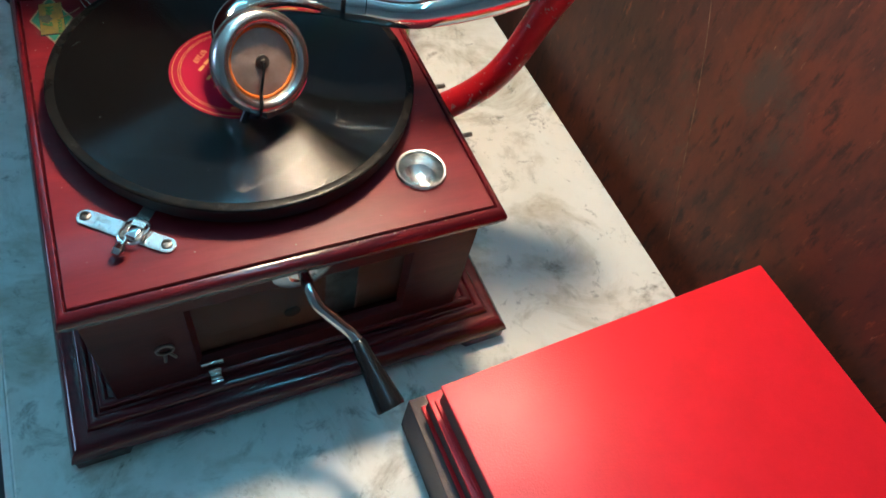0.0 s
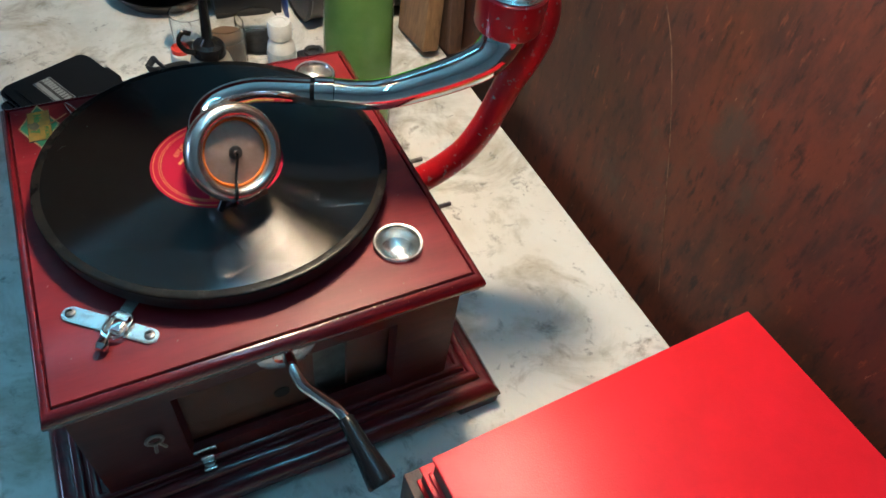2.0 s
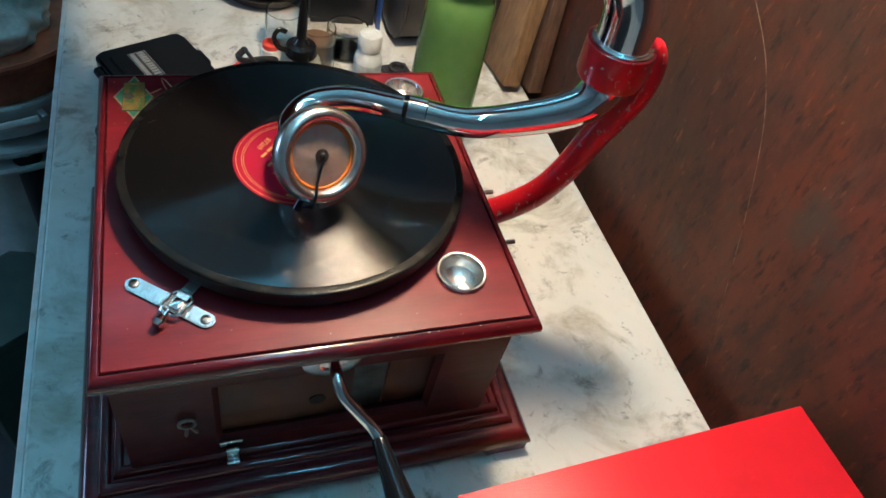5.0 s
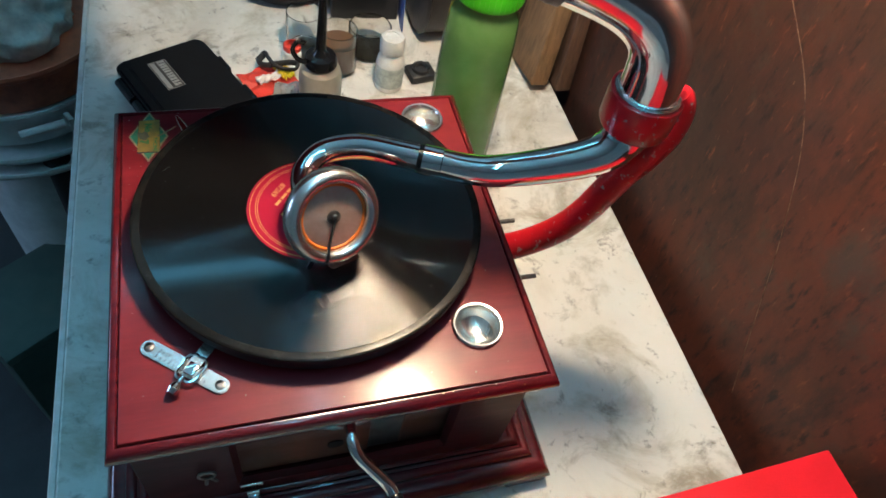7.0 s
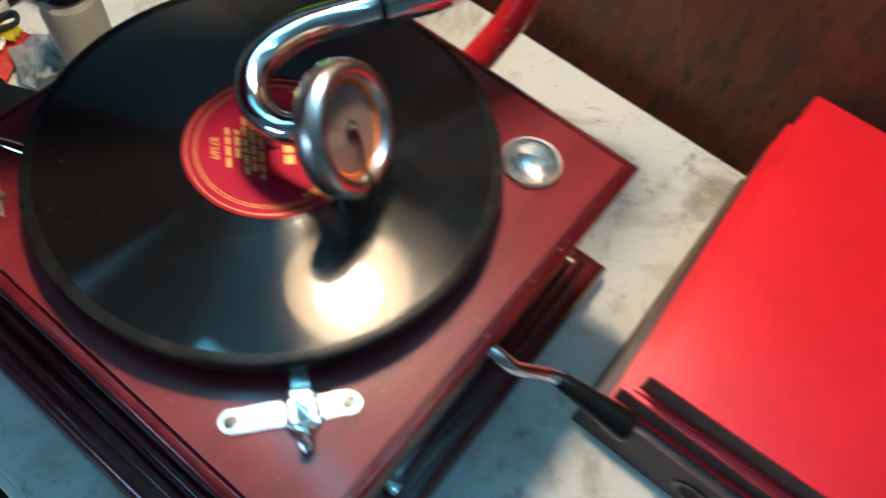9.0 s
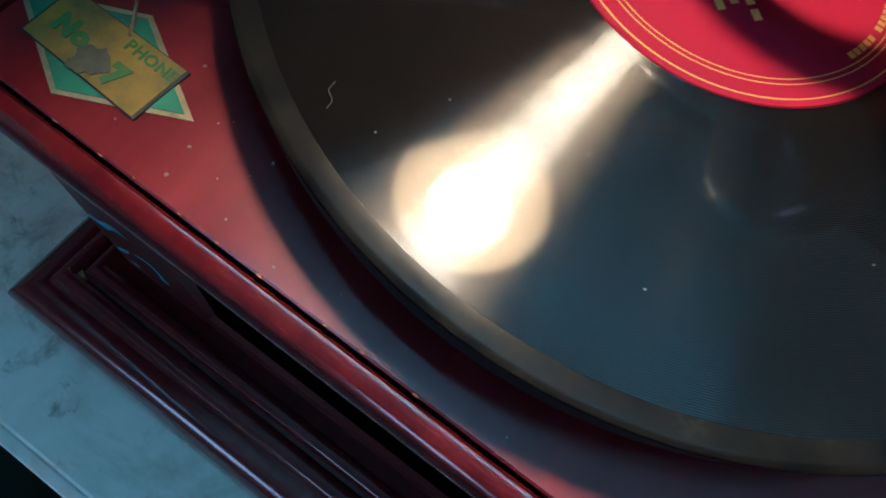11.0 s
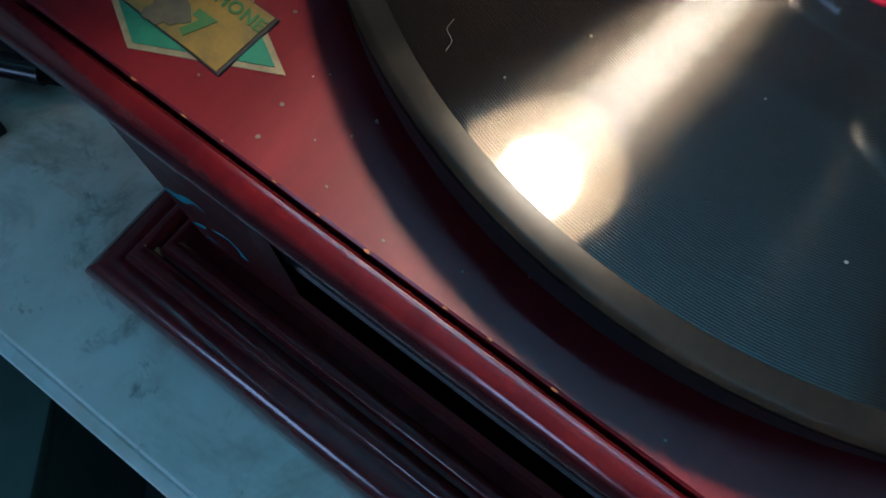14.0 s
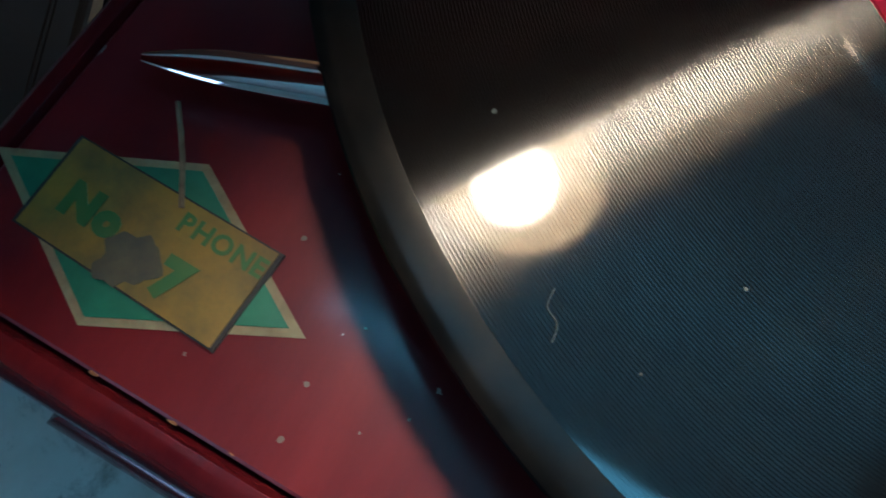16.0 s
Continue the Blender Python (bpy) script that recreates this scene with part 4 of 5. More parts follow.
M_WORN = mat("worn_orange_wood", (0.42, 0.15, 0.05), 0.7, vary=(0.28, 0.09, 0.03), scale=200)
random.seed(21)


def fleck(name, x, y, z, size, material, parent, label="", stretch=1.0, turn=None):
    """A small flat irregular fleck lying on a surface."""
    t = random.uniform(0, 6.28) if turn is None else turn
    pts = []
    for k in range(7):
        a, r = 2 * math.pi * k / 7, size * random.uniform(0.55, 1.0)
        u, v = r * math.cos(a) * stretch, r * math.sin(a)
        pts.append((x + u * math.cos(t) - v * math.sin(t), y + u * math.sin(t) + v * math.cos(t)))
    return part(name, plate(pts, z - 0.0001, z + 0.00012), material, parent, label, 0)


for x, y, r in ((-0.077, 0.0, 0.0003), (-0.095, -0.024, 0.0006), (-0.08, 0.068, 0.0006), (-0.101, 0.037, 0.0004), (-0.085, 0.03, 0.0005), (-0.04, -0.085, 0.0005), (0.03, -0.1, 0.0006), (0.07, -0.08, 0.0005), (-0.06, -0.06, 0.0004)):
    fleck("dust_speck", x, y, 0.0027, r * 0.75, M_DUST, rec)
part("hair", tube(smooth_path([(-0.097, 0.0505, 0.0028), (-0.0995, 0.0502, 0.0029), (-0.1008, 0.0482, 0.0028), (-0.103, 0.0478, 0.0028)], 5), 0.00007, 5), M_DUST, rec, "fine pale hair")
for x, y, r in ((-0.103, 0.085, 0.0006), (-0.121, 0.073, 0.0005), (-0.129, 0.072, 0.0006), (-0.129, 0.055, 0.0004), (-0.123, 0.063, 0.0003), (-0.127, 0.025, 0.0003), (-0.118, 0.058, 0.0003), (-0.126, 0.09, 0.0004), (-0.131, 0.04, 0.0004), (-0.11, 0.07, 0.0003),
                (-0.13, -0.02, 0.0004), (-0.12, -0.12, 0.0005), (-0.06, -0.13, 0.0006), (0.0, -0.142, 0.0005), (0.06, -0.135, 0.0004), (0.12, -0.06, 0.0005), (0.132, 0.01, 0.0004), (0.09, -0.14, 0.0006), (-0.09, -0.135, 0.0003)):
    fleck("paint_fleck", x, y, H + 0.0001, r, M_DUST, gram)
for k in range(9):
    fleck("worn_fleck", -0.1342 + random.uniform(-0.0003, 0.0003), 0.0 + 0.0125 * k + random.uniform(-0.004, 0.004), H + 0.0001, random.uniform(0.0002, 0.0005), M_WORN, gram, "", 2.6, 1.57)


M_CHIP = mat("chipped_edge", (0.40, 0.25, 0.18), 0.7, vary=(0.25, 0.12, 0.08), scale=300)
for x, r in ((-0.004, 0.0010), (0.038, 0.0012), (0.043, 0.0008), (0.064, 0.0014), (0.071, 0.0009), (0.101, 0.0010), (-0.083, 0.0006)):
    fleck("edge_chip", x, LY0 - 0.0018, H - 0.0003, r * 0.6, M_CHIP, gram, "pale chip in the varnish", 1.8, random.uniform(-0.3, 0.3))


# ---- albums stacked at the wall ----
def album(name, x0, x1, y0, y1, z0, z1, cover, label, lip=0.004, board=0.0028, turn=0.0):
    """A record album: two boards with a spine and a block of yellowed sleeves."""
    w, d, h = x1 - x0, y1 - y0, z1 - z0
    ob = thing(name, (x0, y1, z0), label, "album", turn=turn)
    part("cover", box(0, w, -d, 0, 0, board, 0.0011), cover, ob)
    part("cover", box(0, w, -d, 0, h - board, h, 0.0011), cover, ob)
    part("spine", box(w - 0.004, w - 0.0002, -d, -0.0003, board, h - board), cover, ob)
    part("inner_hinge", box(0.003, 0.0062, -d + 0.002, -0.0022, board, h - board), M_BROWNCOVER, ob, "dark brown inner hinge", 0)
    n = 7
    for k in range(n):
        g = (h - 2 * board) / n
        part("sleeve", box(0.0064 + 0.001 * (k % 3), w - 0.0045, -d + lip, -lip - 0.0012 * ((k * 5) % 3), board + g * k + 0.0002, board + g * (k + 1) - 0.0002), M_PAGES, ob, "", 0)
    return ob


# lever-arch file with a ringed finger hole in its spine
filebox = thing("lever_arch_file", (0.064, -0.2195, 0), "dark brown lever arch file under red albums", "file")
part("cover", box(0, 0.30, -0.33, 0, 0, 0.003, 0.001), M_BROWNCOVER, filebox)
part("cover", box(0, 0.30, -0.33, 0, 0.050, 0.053, 0.001), M_BROWNCOVER, filebox)
sp = plate([(0, 0), (0.33, 0), (0.33, 0.047), (0, 0.047)], 0, 0.0028)
sp.transform(Matrix(((0, 0, 1, 0.0002), (-1, 0, 0, 0), (0, 1, 0, 0.003), (0, 0, 0, 1))))
part("spine", sp, M_BROWNCOVER, filebox)
part("ring", lathe([(0.0095, 0), (0.0125, 0), (0.013, 0.0015), (0.011, 0.0026), (0.0095, 0.0016), (0.0095, 0)], 32, m=aim((0.0002, -0.092, 0.027), (-1, 0, 0))), M_STEEL, filebox, "metal finger ring")
# the hole's shade is painted as a thin dark disc
part("finger_hole_shade", lathe([(0, 0), (0.0096, 0), (0.0096, 0.0006), (0, 0.0006)], 28, m=aim((0.0001, -0.092, 0.027), (-1, 0, 0))), M_DARK, filebox)
part("paper_block", box(0.006, 0.29, -0.322, -0.002, 0.0032, 0.034), M_PAGES, filebox, "yellowed papers", 0)
album("record_album", 0.0705, 0.3705, -0.55, -0.2285, 0.0533, 0.0800, M_REDCOVER, "red cloth record album with yellowed sleeves", turn=1.6)
album("record_album", 0.0742, 0.3802, -0.5715, -0.2360, 0.0803, 0.1100, M_REDCOVER, "bright red record album lying on top of the stack", lip=0.006, turn=2.3)

# ---- things behind the gramophone ----
# black hard case with a printed label
def slab(w, d, z0, z1, corner, edge, inset=0.0):
    """A flat box with well rounded corners seen from above and softened edges; it runs from 0 to w and from -d to 0."""
    pts = []
    for cx, cy, a0 in ((w - inset - corner, -inset - corner, 0), (inset + corner, -inset - corner, 90), (inset + corner, -d + inset + corner, 180), (w - inset - corner, -d + inset + corner, 270)):
        pts += [(cx + corner * math.cos(radians(a0 + 15 * k)), cy + corner * math.sin(radians(a0 + 15 * k))) for k in range(7)]
    return plate(pts, z0, z1, edge)


case = thing("hard_case", (-0.1805, 0.3865, 0), "black plastic hard case with a printed label", "case", turn=25.5)
part("tray", slab(0.111, 0.180, 0, 0.0155, 0.012, 0.002, 0.0006), M_BLACK, case)
lid = part("lid", slab(0.111, 0.180, 0.0165, 0.031, 0.013, 0.0035), M_BLACK, case)
part("lid_field", slab(0.111, 0.180, 0.0302, 0.0328, 0.008, 0.0016, 0.0125), M_BLACK, lid, "raised field of the lid")
part("seam", slab(0.111, 0.180, 0.0154, 0.0166, 0.011, 0, 0.0022), M_RUBBER, case, "dark rubber seal")
for y in (-0.040, -0.083, -0.126):
    part("hinge", tube([(-0.0025, y - 0.019, 0.0195), (-0.0025, y + 0.019, 0.0195)], 0.0062, 16), M_BLACK, case)
for y in (-0.055, -0.115):
    part("latch", box(0.1095, 0.1155, y - 0.014, y + 0.014, 0.006, 0.028, 0.002), M_BLACK, case)
lb = part("label", box(0.0270, 0.0480, -0.0690, -0.0170, 0.0326, 0.0331), M_PRINT, lid, "dark printed label")
lb.matrix_basis = pose(0.0053, -0.0064, 0)
for y0, y1 in ((-0.0215, -0.0185), (-0.0265, -0.0228), (-0.0312, -0.0277), (-0.0358, -0.0325), (-0.0400, -0.0371), (-0.0455, -0.0420), (-0.0505, -0.0468), (-0.0555, -0.0518), (-0.0605, -0.0570), (-0.0660, -0.0620)):
    part("print_line", box(0.0372, 0.0452, y0, y1, 0.0330, 0.0333), M_STEELPRINT, lb, "", 0)
part("print_line", box(0.0288, 0.0338, -0.0675, -0.0185, 0.0330, 0.0333), M_STEELPRINT, lb, "", 0)
for a, b, c, d in ((0.0270, 0.0275, -0.069, -0.017), (0.0475, 0.048, -0.069, -0.017), (0.0276, 0.0474, -0.069, -0.0685), (0.0276, 0.0474, -0.0175, -0.017)):
    part("border", box(a, b, c, d, 0.0330, 0.0333), M_STEELPRINT, lb, "", 0)

# squeeze bottle with black spout
oil = thing("oil_bottle", (0.0495, 0.300, 0), "cloudy oil bottle with a black spout cap", "bottle")
part("body", lathe([(0, 0), (0.022, 0), (0.0242, 0.002), (0.0242, 0.074), (0.022, 0.083), (0.0165, 0.0875), (0.0155, 0.0895), (0, 0.0895)], 40), M_OIL, oil)
capb = part("cap", lathe([(0, 0.0885), (0.0175, 0.0885), (0.0185, 0.0905), (0.018, 0.098), (0.0165, 0.101), (0.010, 0.103), (0.007, 0.107), (0.005, 0.112), (0, 0.112)], 32), M_BLACK, oil)
part("spout", tube([(0, 0, 0.108), (0.002, 0.004, 0.14), (0.0035, 0.009, 0.176)], [0.0062, 0.0052, 0.0038], 16), M_BLACK, capb)
part("strap", tube(smooth_path([(-0.014, -0.006, 0.096), (-0.026, -0.008, 0.103), (-0.031, -0.006, 0.114), (-0.025, -0.002, 0.121), (-0.017, 0.0, 0.117)], 6), 0.0032, 10, flat=0.6), M_BLACK, capb)


def glass_jar(name, at, r, h, fill, label):
    ob = thing(name, at, label, "jar")
    part("glass", lathe([(0, 0), (r - 0.002, 0), (r, 0.003), (r, h * 0.85), (r * 0.98, h), (r * 0.93, h), (r * 0.935, h * 0.85), (r * 0.93, 0.006), (r * 0.85, 0.0045), (0, 0.0045)], 40), M_GLASS, ob)
    if fill:
        part("contents", lathe([(0, 0.005), (r * 0.92, 0.0055), (r * 0.925, fill), (0, fill)], 36), M_BROWNLIQ, ob, "brown polish")
    return ob


glass_jar("glass_jar", (0.0495, 0.440, 0), 0.0235, 0.058, 0, "small clear glass jar, empty, on the bench")
glass_jar("glass_jar", (0.0865, 0.400, 0), 0.0245, 0.060, 0.042, "small glass jar holding brown polish")
glass_jar("glass_jar", (0.1345, 0.432, 0), 0.0285, 0.040, 0, "wide clear glass jar standing empty on the bench")

# white tablet bottle
wb = thing("tablet_bottle", (0.1465, 0.3605, 0), "small white plastic tablet bottle", "bottle")
part("body", lathe([(0, 0), (0.016, 0), (0.0178, 0.002), (0.0178, 0.040), (0.0165, 0.046), (0.0125, 0.053), (0.0115, 0.0565), (0, 0.0565)], 36), M_WHITE, wb)
part("label", lathe([(0.0181, 0.008), (0.0181, 0.038)], 36), mat("pale_printed_label", (0.5, 0.55, 0.52), 0.6, vary=(0.3, 0.34, 0.33), scale=130), wb, "pale printed label")
part("cap", lathe([(0, 0.056), (0.0145, 0.056), (0.0152, 0.058), (0.0152, 0.072), (0.0135, 0.0765), (0.0085, 0.0775), (0.008, 0.0765), (0, 0.0765)], 36), M_WHITE, wb)

# green drinking bottle
gb = thing("water_bottle", (0.191, 0.207, 0), "translucent green water bottle with a lime lid", "bottle")
part("body", lathe([(0, 0), (0.035, 0), (0.038, 0.004), (0.0378, 0.06), (0.0372, 0.12), (0.0358, 0.195), (0.0335, 0.221), (0.0300, 0.229), (0.0300, 0.240), (0, 0.240)], 48), M_GREEN, gb)
cap = part("lid", lathe([(0, 0.237), (0.0325, 0.237), (0.0332, 0.239), (0.0332, 0.258), (0.0318, 0.2615), (0.024, 0.2618), (0.0215, 0.2600), (0, 0.2595)], 48), M_GREENCAP, gb, "lime green screw lid")
part("flip_spout", box(-0.026, 0.030, 0.010, 0.026, 0.2595, 0.270, 0.004, 3), M_GREENCAP, cap)
part("spout_lever", tube(smooth_path([(-0.031, 0.010, 0.264), (-0.012, 0.008, 0.267), (0.010, 0.010, 0.263), (0.031, 0.014, 0.265)], 6), 0.0045, 12), M_GREENCAP, cap)
for k in range(40):
    a = 2 * math.pi * k / 40
    part("grip_rib", box(-0.0008, 0.0008, 0.0328, 0.0339, 0.240, 0.2565, m=Matrix.Rotation(a, 4, "Z")), M_GREENCAP, cap, "", 0)

# bits between the case and the bottles
rc = thing("bottle_cap", (0.0315, 0.424, 0), "small white cap with a red top", "cap")
part("base", lathe([(0, 0), (0.0125, 0), (0.013, 0.001), (0.013, 0.013), (0.0115, 0.015), (0, 0.015)], 28), M_WHITE, rc)
part("top", lathe([(0, 0.0145), (0.0118, 0.0145), (0.0115, 0.0205), (0.009, 0.0215), (0.0075, 0.0175), (0, 0.017)], 28), M_REDCARD, rc, "red cap top")
pk = thing("foil_packet", (-0.004, 0.372, 0), "crumpled red, yellow and white packet", "packet", turn=25)


def crumpled(w, d, z, amp, seed, nx=14, ny=12):
    bm = bmesh.new()
    g = [[bm.verts.new((w * (i / nx - 0.5), d * (j / ny - 0.5), z + amp * noise.noise((i * 0.45 + seed, j * 0.45, seed)) + amp)) for j in range(ny + 1)] for i in range(nx + 1)]
    for i in range(nx):
        for j in range(ny):
            bm.faces.new((g[i][j], g[i + 1][j], g[i + 1][j + 1], g[i][j + 1]))
    e = bmesh.ops.extrude_face_region(bm, geom=bm.faces[:])
    bmesh.ops.translate(bm, verts=[v for v in e["geom"] if isinstance(v, bmesh.types.BMVert)], vec=(0, 0, 0.0015))
    return bm


part("wrapper", crumpled(0.062, 0.05, 0.001, 0.006, 1.3), M_REDCARD, pk, "red wrapper")
part("stripe", crumpled(0.03, 0.012, 0.006, 0.005, 2.2), M_PAPER, pk, "white printed stripe")
part("patch", crumpled(0.016, 0.03, 0.007, 0.005, 4.1), M_YELLOW, pk, "yellow printed patch").matrix_basis = pose(0.022, 0.002, 0)
wr = thing("crumpled_wrapper", (0.024, 0.33, 0), "crumpled clear cellophane wrapper", "wrapper", turn=-20)
part("film", crumpled(0.055, 0.05, 0.001, 0.012, 7.7, 18, 16), mat("cellophane", (0.8, 0.82, 0.8), 0.12, transmission=0.7, bump=0.3, bump_scale=80), wr, smooth=12)
st = thing("black_strap", (0.008, 0.378, 0.012), "black rubber strap loop lying on a packet", "strap")
part("loop", tube(smooth_path([(-0.022, 0.024, 0.002), (-0.012, 0.028, 0.010), (-0.009, 0.016, 0.012), (0.0, 0.004, 0.008), (0.02, 0.002, 0.004), (0.026, 0.010, 0.006), (0.016, 0.014, 0.006), (0.0, 0.012, 0.006), (-0.012, 0.010, 0.006), (-0.020, 0.016, 0.004), (-0.022, 0.024, 0.002)], 6), 0.0042, 12, flat=0.55), M_RUBBER, st)
nut = thing("rubber_bush", (0.193, 0.375, 0), "black rubber block with a round hole", "bush", turn=10)
part("block", box(-0.018, 0.018, -0.015, 0.015, 0, 0.012, 0.003), M_RUBBER, nut)
part("ring", lathe([(0.007, 0.0115), (0.0125, 0.0115), (0.012, 0.0165), (0.009, 0.0175), (0.0072, 0.0155), (0.007, 0.0115)], 28), M_RUBBER, nut)

# stacked dark metal dishes, boxes and a yellow tin
pan = thing("metal_dishes", (0.042, 0.592, 0), "stack of dark metal dishes with oily rims", "dish")
for k, (r, z) in enumerate(((0.074, 0.0), (0.066, 0.022), (0.054, 0.040))):
    part("dish", lathe([(0, z), (r * 0.72, z), (r * 0.82, z + 0.003), (r, z + 0.020), (r * 1.03, z + 0.022), (r * 1.02, z + 0.024), (r * 0.97, z + 0.022), (r * 0.79, z + 0.006), (0, z + 0.004)], 56), M_STEEL if k else mat("blackened_metal", (0.04, 0.035, 0.03), 0.35, 0.9, vary=(0.09, 0.07, 0.06), scale=30), pan, "")
bx = thing("black_box", (0.139, 0.525, 0), "black card box holding up a yellow tin", "box", turn=-4)
part("body", box(-0.043, 0.05, -0.024, 0.06, 0, 0.052, 0.002), M_RUBBER, bx)
part("lid", box(-0.044, 0.051, -0.025, 0.061, 0.0522, 0.070, 0.002), mat("dark_grey_card", (0.05, 0.05, 0.055), 0.7, vary=(0.08, 0.08, 0.085), scale=200), bx)
bf = thing("blue_card", (0.186, 0.50, 0.0), "small blue plastic card standing by the box", "card", turn=-4)
part("sheet", box(0.004, 0.0055, -0.03, 0.03, 0, 0.075, 0.0004), M_BLUEFOLDER, bf)
yt = thing("yellow_tin", (0.131, 0.515, 0.0703), "flat yellow tin with a red stripe and maroon emblem", "tin", turn=-4)
part("body", box(-0.044, 0.042, -0.046, 0.062, 0, 0.0145, 0.002), M_YELLOW, yt)
part("stripe", box(0.008, 0.021, -0.0463, 0.0623, 0.0005, 0.0149, 0.0022), M_REDCARD, yt, "red stripe")
em = part("emblem", plate([(-0.020 + 0.019 * math.cos(a), 0.010 + 0.019 * math.sin(a)) for a in [2 * math.pi * k / 36 for k in range(36)]], 0.0144, 0.0149), M_MAROON, yt, "maroon round emblem")
part("emblem_mark", box(-0.026, -0.014, 0.006, 0.019, 0.0148, 0.0152), M_YELLOW, em)
part("emblem_mark", box(-0.036, -0.027, 0.0085, 0.0125, 0.0148, 0.0152), M_YELLOW, em)
for k in range(3):
    part("print_line", box(0.0125, 0.0165, -0.034 + 0.03 * k, -0.016 + 0.03 * k, 0.0148, 0.0151), M_YELLOW, yt, "", 0)

# black cylindrical leather bag
bag = thing("tool_roll", (0.285, 0.492, 0), "black leather cylinder bag lying on its side", "bag")
part("body", lathe([(0, -0.082), (0.062, -0.082), (0.070, -0.079), (0.0725, -0.072), (0.071, 0.0), (0.0725, 0.072), (0.070, 0.079), (0.062, 0.082), (0, 0.082)], 56, m=Matrix.Translation((0, 0, 0.0726)) @ Matrix.Rotation(radians(90), 4, "Y")), M_LEATHER, bag)
for x in (-0.0765, 0.0765):
    part("piping", lathe([(0.0715, -0.003), (0.0745, 0), (0.0715, 0.003), (0.069, 0), (0.0715, -0.003)], 56, m=Matrix.Translation((x, 0, 0.0726)) @ Matrix.Rotation(radians(90), 4, "Y")), M_LEATHER, bag)
part("strap", lathe([(0.0724, -0.008), (0.0742, -0.008), (0.0742, 0.008), (0.0724, 0.008)], 56, m=Matrix.Translation((0.045, 0, 0.0726)) @ Matrix.Rotation(radians(90), 4, "Y")), M_LEATHER, bag)


def leaning(name, foot, top, w, d, material, label):
    a, b = Vector(foot), Vector(top)
    ob = thing(name, foot, label, "timber")
    L = (b - a).length
    bm = box(-w / 2, w / 2, -d / 2, d / 2, 0, L, 0.002)
    m = aim((0, 0, 0), b - a, (0, 1, 0))
    bm.transform(m)
    low = min(v.co.z for v in bm.verts)
    bm.transform(Matrix.Translation((0, 0, -low)))
    part("beam", bm, material, ob)
    return ob


leaning("timber_offcut", (0.346, 0.372, 0), (0.375, 0.415, 0.30), 0.024, 0.085, M_TIMBER, "rough sawn timber offcut leaning on the wall")
leaning("timber_offcut", (0.381, 0.352, 0), (0.386, 0.395, 0.34), 0.020, 0.06, M_TIMBERDARK, "dark old timber offcut against the wall")
ps = thing("paper_slip", (0.3535, 0.386, 0.0), "white paper slip on the bench", "paper", turn=-14)
part("sheet", box(-0.008, 0.008, -0.024, 0.024, 0.0003, 0.0016), M_PAPER, ps, smooth=0)
for k in range(5):
    part("print_line", box(-0.006, 0.006, -0.02 + 0.008 * k, -0.018 + 0.008 * k, 0.0015, 0.0019), M_STEEL, ps, "", 0)

# ---- beside the bench: tubs, cloth, tube and sacking below the edge ----
tub = thing("plastic_tub", (-0.352, 0.612, FLOOR), "stacked pale tubs with a terracotta rim", "tub")
F = -FLOOR


def tub_ring(name, r, z0, z1, material, label=""):
    z0, z1 = z0 + F, z1 + F
    return part(name, lathe([(0, z0), (r * 0.86, z0), (r * 0.93, z0 + 0.003), (r * 0.985, z1 - 0.012), (r, z1 - 0.010), (r * 1.01, z1 - 0.004), (r, z1), (r * 0.975, z1 - 0.001), (r * 0.96, z1 - 0.012), (0, z1 - 0.014)], 56), material, tub, label)


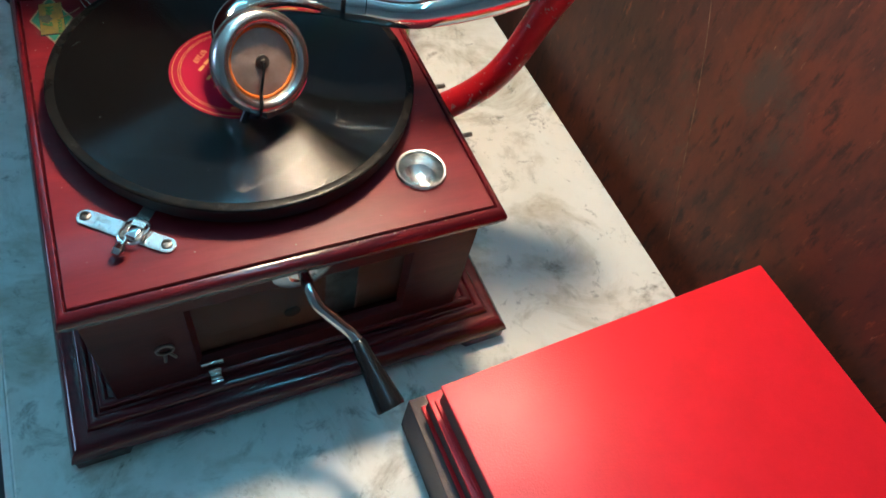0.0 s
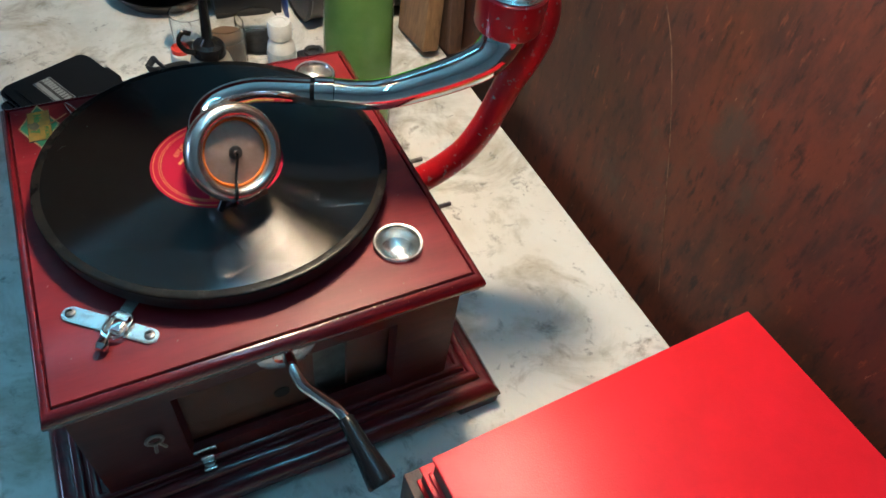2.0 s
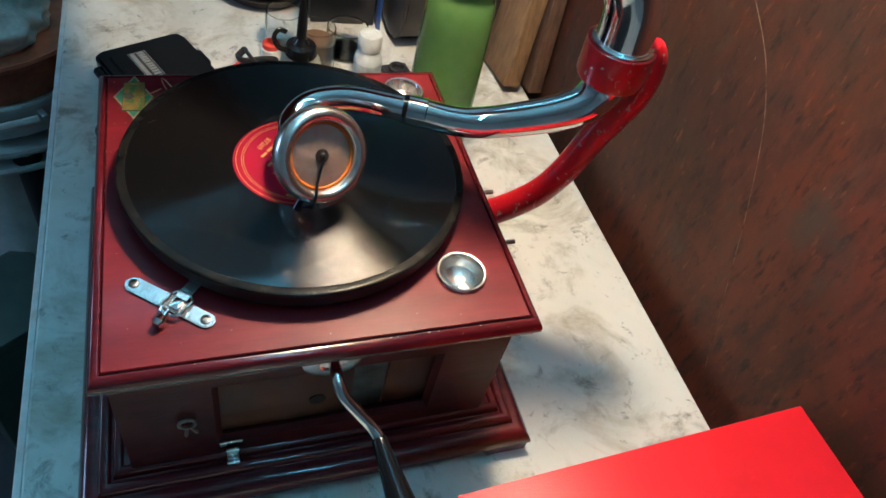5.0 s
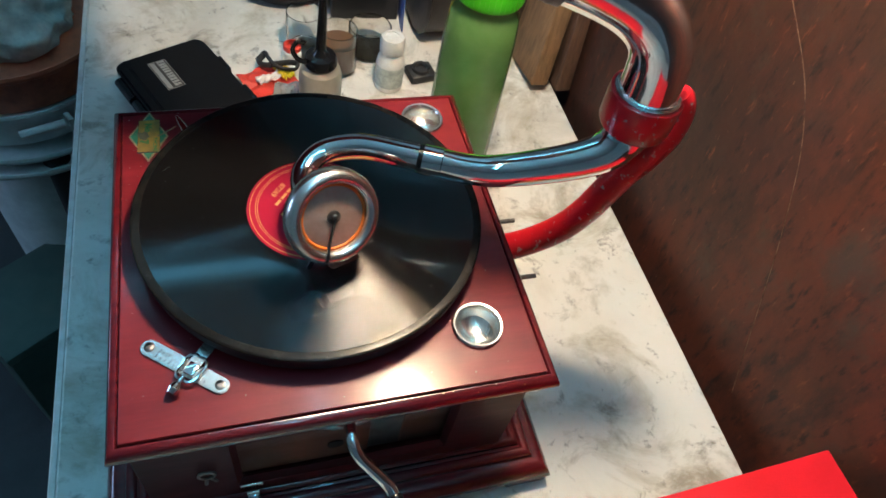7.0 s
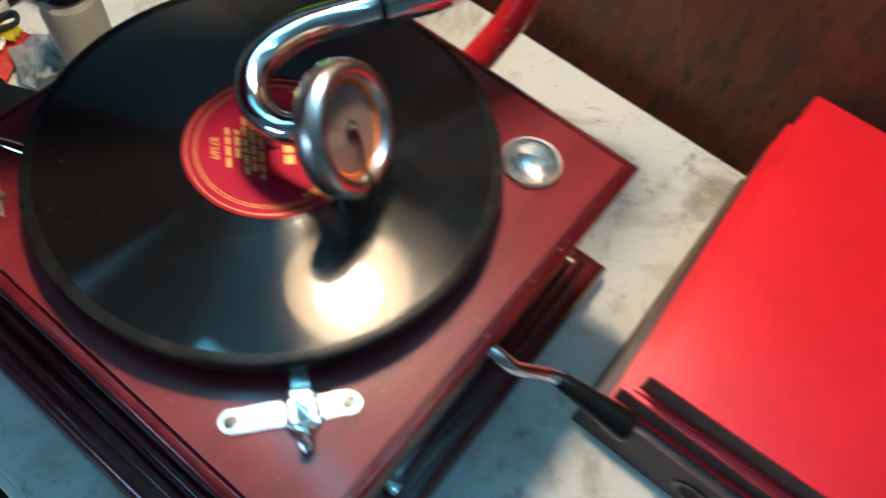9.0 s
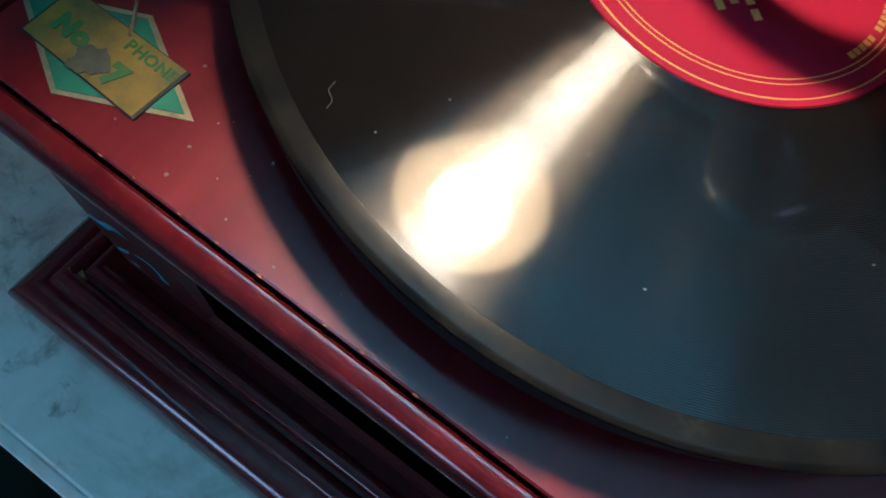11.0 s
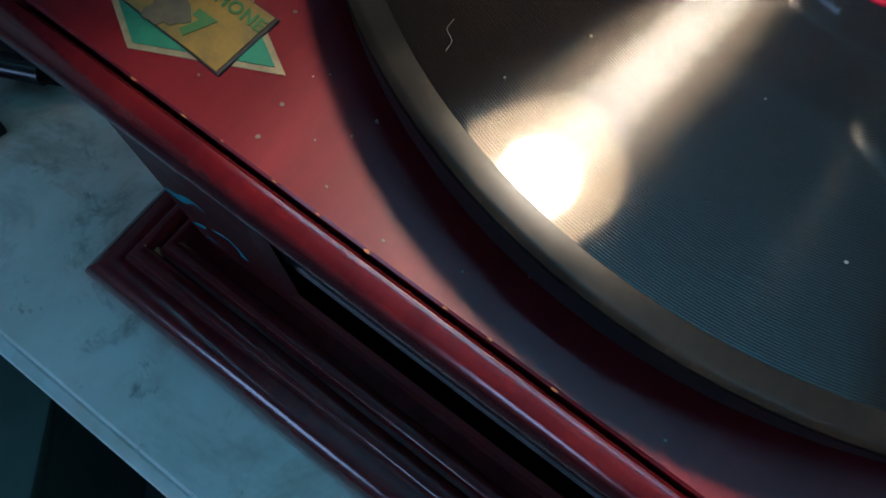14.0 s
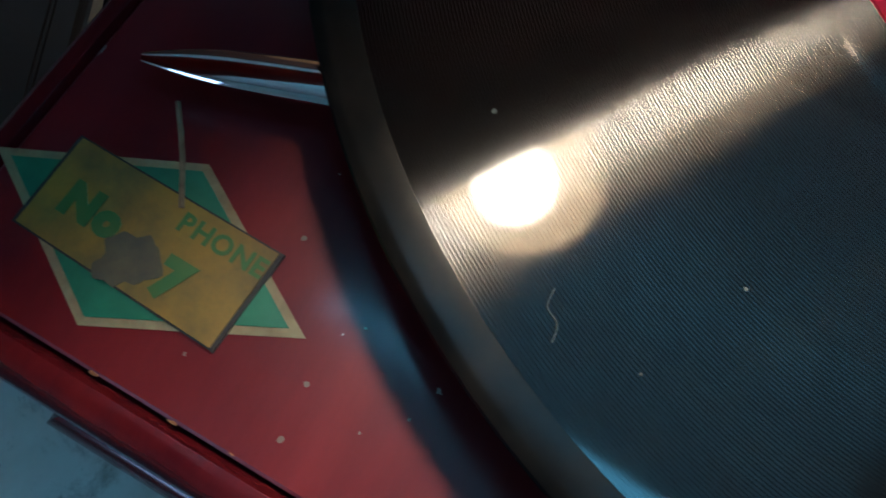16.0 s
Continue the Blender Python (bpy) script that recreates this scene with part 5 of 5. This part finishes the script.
tub_ring("drum", 0.118, -0.76, -0.205, M_TEAL, "pale grey drum")
tub_ring("tub_lid", 0.176, -0.212, -0.196, M_TEAL, "thin pale disc")
tub_ring("tub_middle", 0.170, -0.1955, -0.172, M_TEAL, "thin pale disc")
tub_ring("tub_upper", 0.155, -0.1715, -0.108, M_TEAL, "pale tub")
tub_ring("tub_rim", 0.148, -0.120, -0.052, M_TERRA, "terracotta tub")
part("handle", tube([(0.0229, -0.1684, 0.6314), (0.0777, -0.1504, 0.6330)], 0.0062, 12), M_WHITE, tub, "pale bar handle")
for a in (radians(-95), radians(-60)):
    part("handle_bracket", box(0.155, 0.172, -0.004, 0.004, 0.6264, 0.6380, 0.001, m=Matrix.Rotation(a, 4, "Z")), M_TEAL, tub)
cl = thing("rag", (-0.358, 0.612, -0.066), "crumpled grey rag in the tub", "rag")
bm = bmesh.new()
bmesh.ops.create_icosphere(bm, subdivisions=5, radius=1.0)
for v in bm.verts:
    q = v.co.copy()
    f = 1 + 0.28 * noise.noise(q * 1.6) + 0.14 * (1 - abs(noise.noise(q * 3.2 + Vector((3, 1, 7))))) - 0.1
    v.co = Vector((q.x * 0.118 * f, q.y * 0.105 * f, max(0.0, (q.z * 0.075 + 0.03) * f)))
part("cloth", bm, M_CLOTH, cl, smooth=180)
pt = thing("black_tube", (-0.308, 0.475, FLOOR), "black metal tube standing beside the bench", "tube")
part("pipe", lathe([(0.0135, 0), (0.0175, 0), (0.0175, 0.545), (0.0188, 0.549), (0.0188, 0.565), (0.0165, 0.568), (0.0135, 0.566), (0.0135, 0)], 36), M_RUBBER, pt)
sk = thing("storage_box", (-0.40, 0.40, FLOOR), "dark green box on the floor by the bench", "box", turn=35)
part("body", box(-0.09, 0.09, -0.08, 0.08, 0, 0.30, 0.004), mat("dark_green_card", (0.04, 0.075, 0.06), 0.7, vary=(0.06, 0.1, 0.08), scale=20), sk)
part("lid", box(-0.092, 0.092, -0.082, 0.082, 0.3002, 0.32, 0.004), mat("dark_green_lid", (0.05, 0.09, 0.075), 0.7, vary=(0.07, 0.11, 0.09), scale=20), sk)
# small black block lying on the bench
blk = thing("black_block", (-0.161, 0.2735, 0), "small black plastic block lying on the bench", "block", turn=-13)
part("body", box(-0.0135, 0.0135, -0.0115, 0.0115, 0, 0.016, 0.0015), M_RUBBER, blk)
part("groove_strip", box(-0.0125, 0.0125, -0.003, 0.003, 0.0155, 0.0168, 0.0006), M_BLACK, blk)
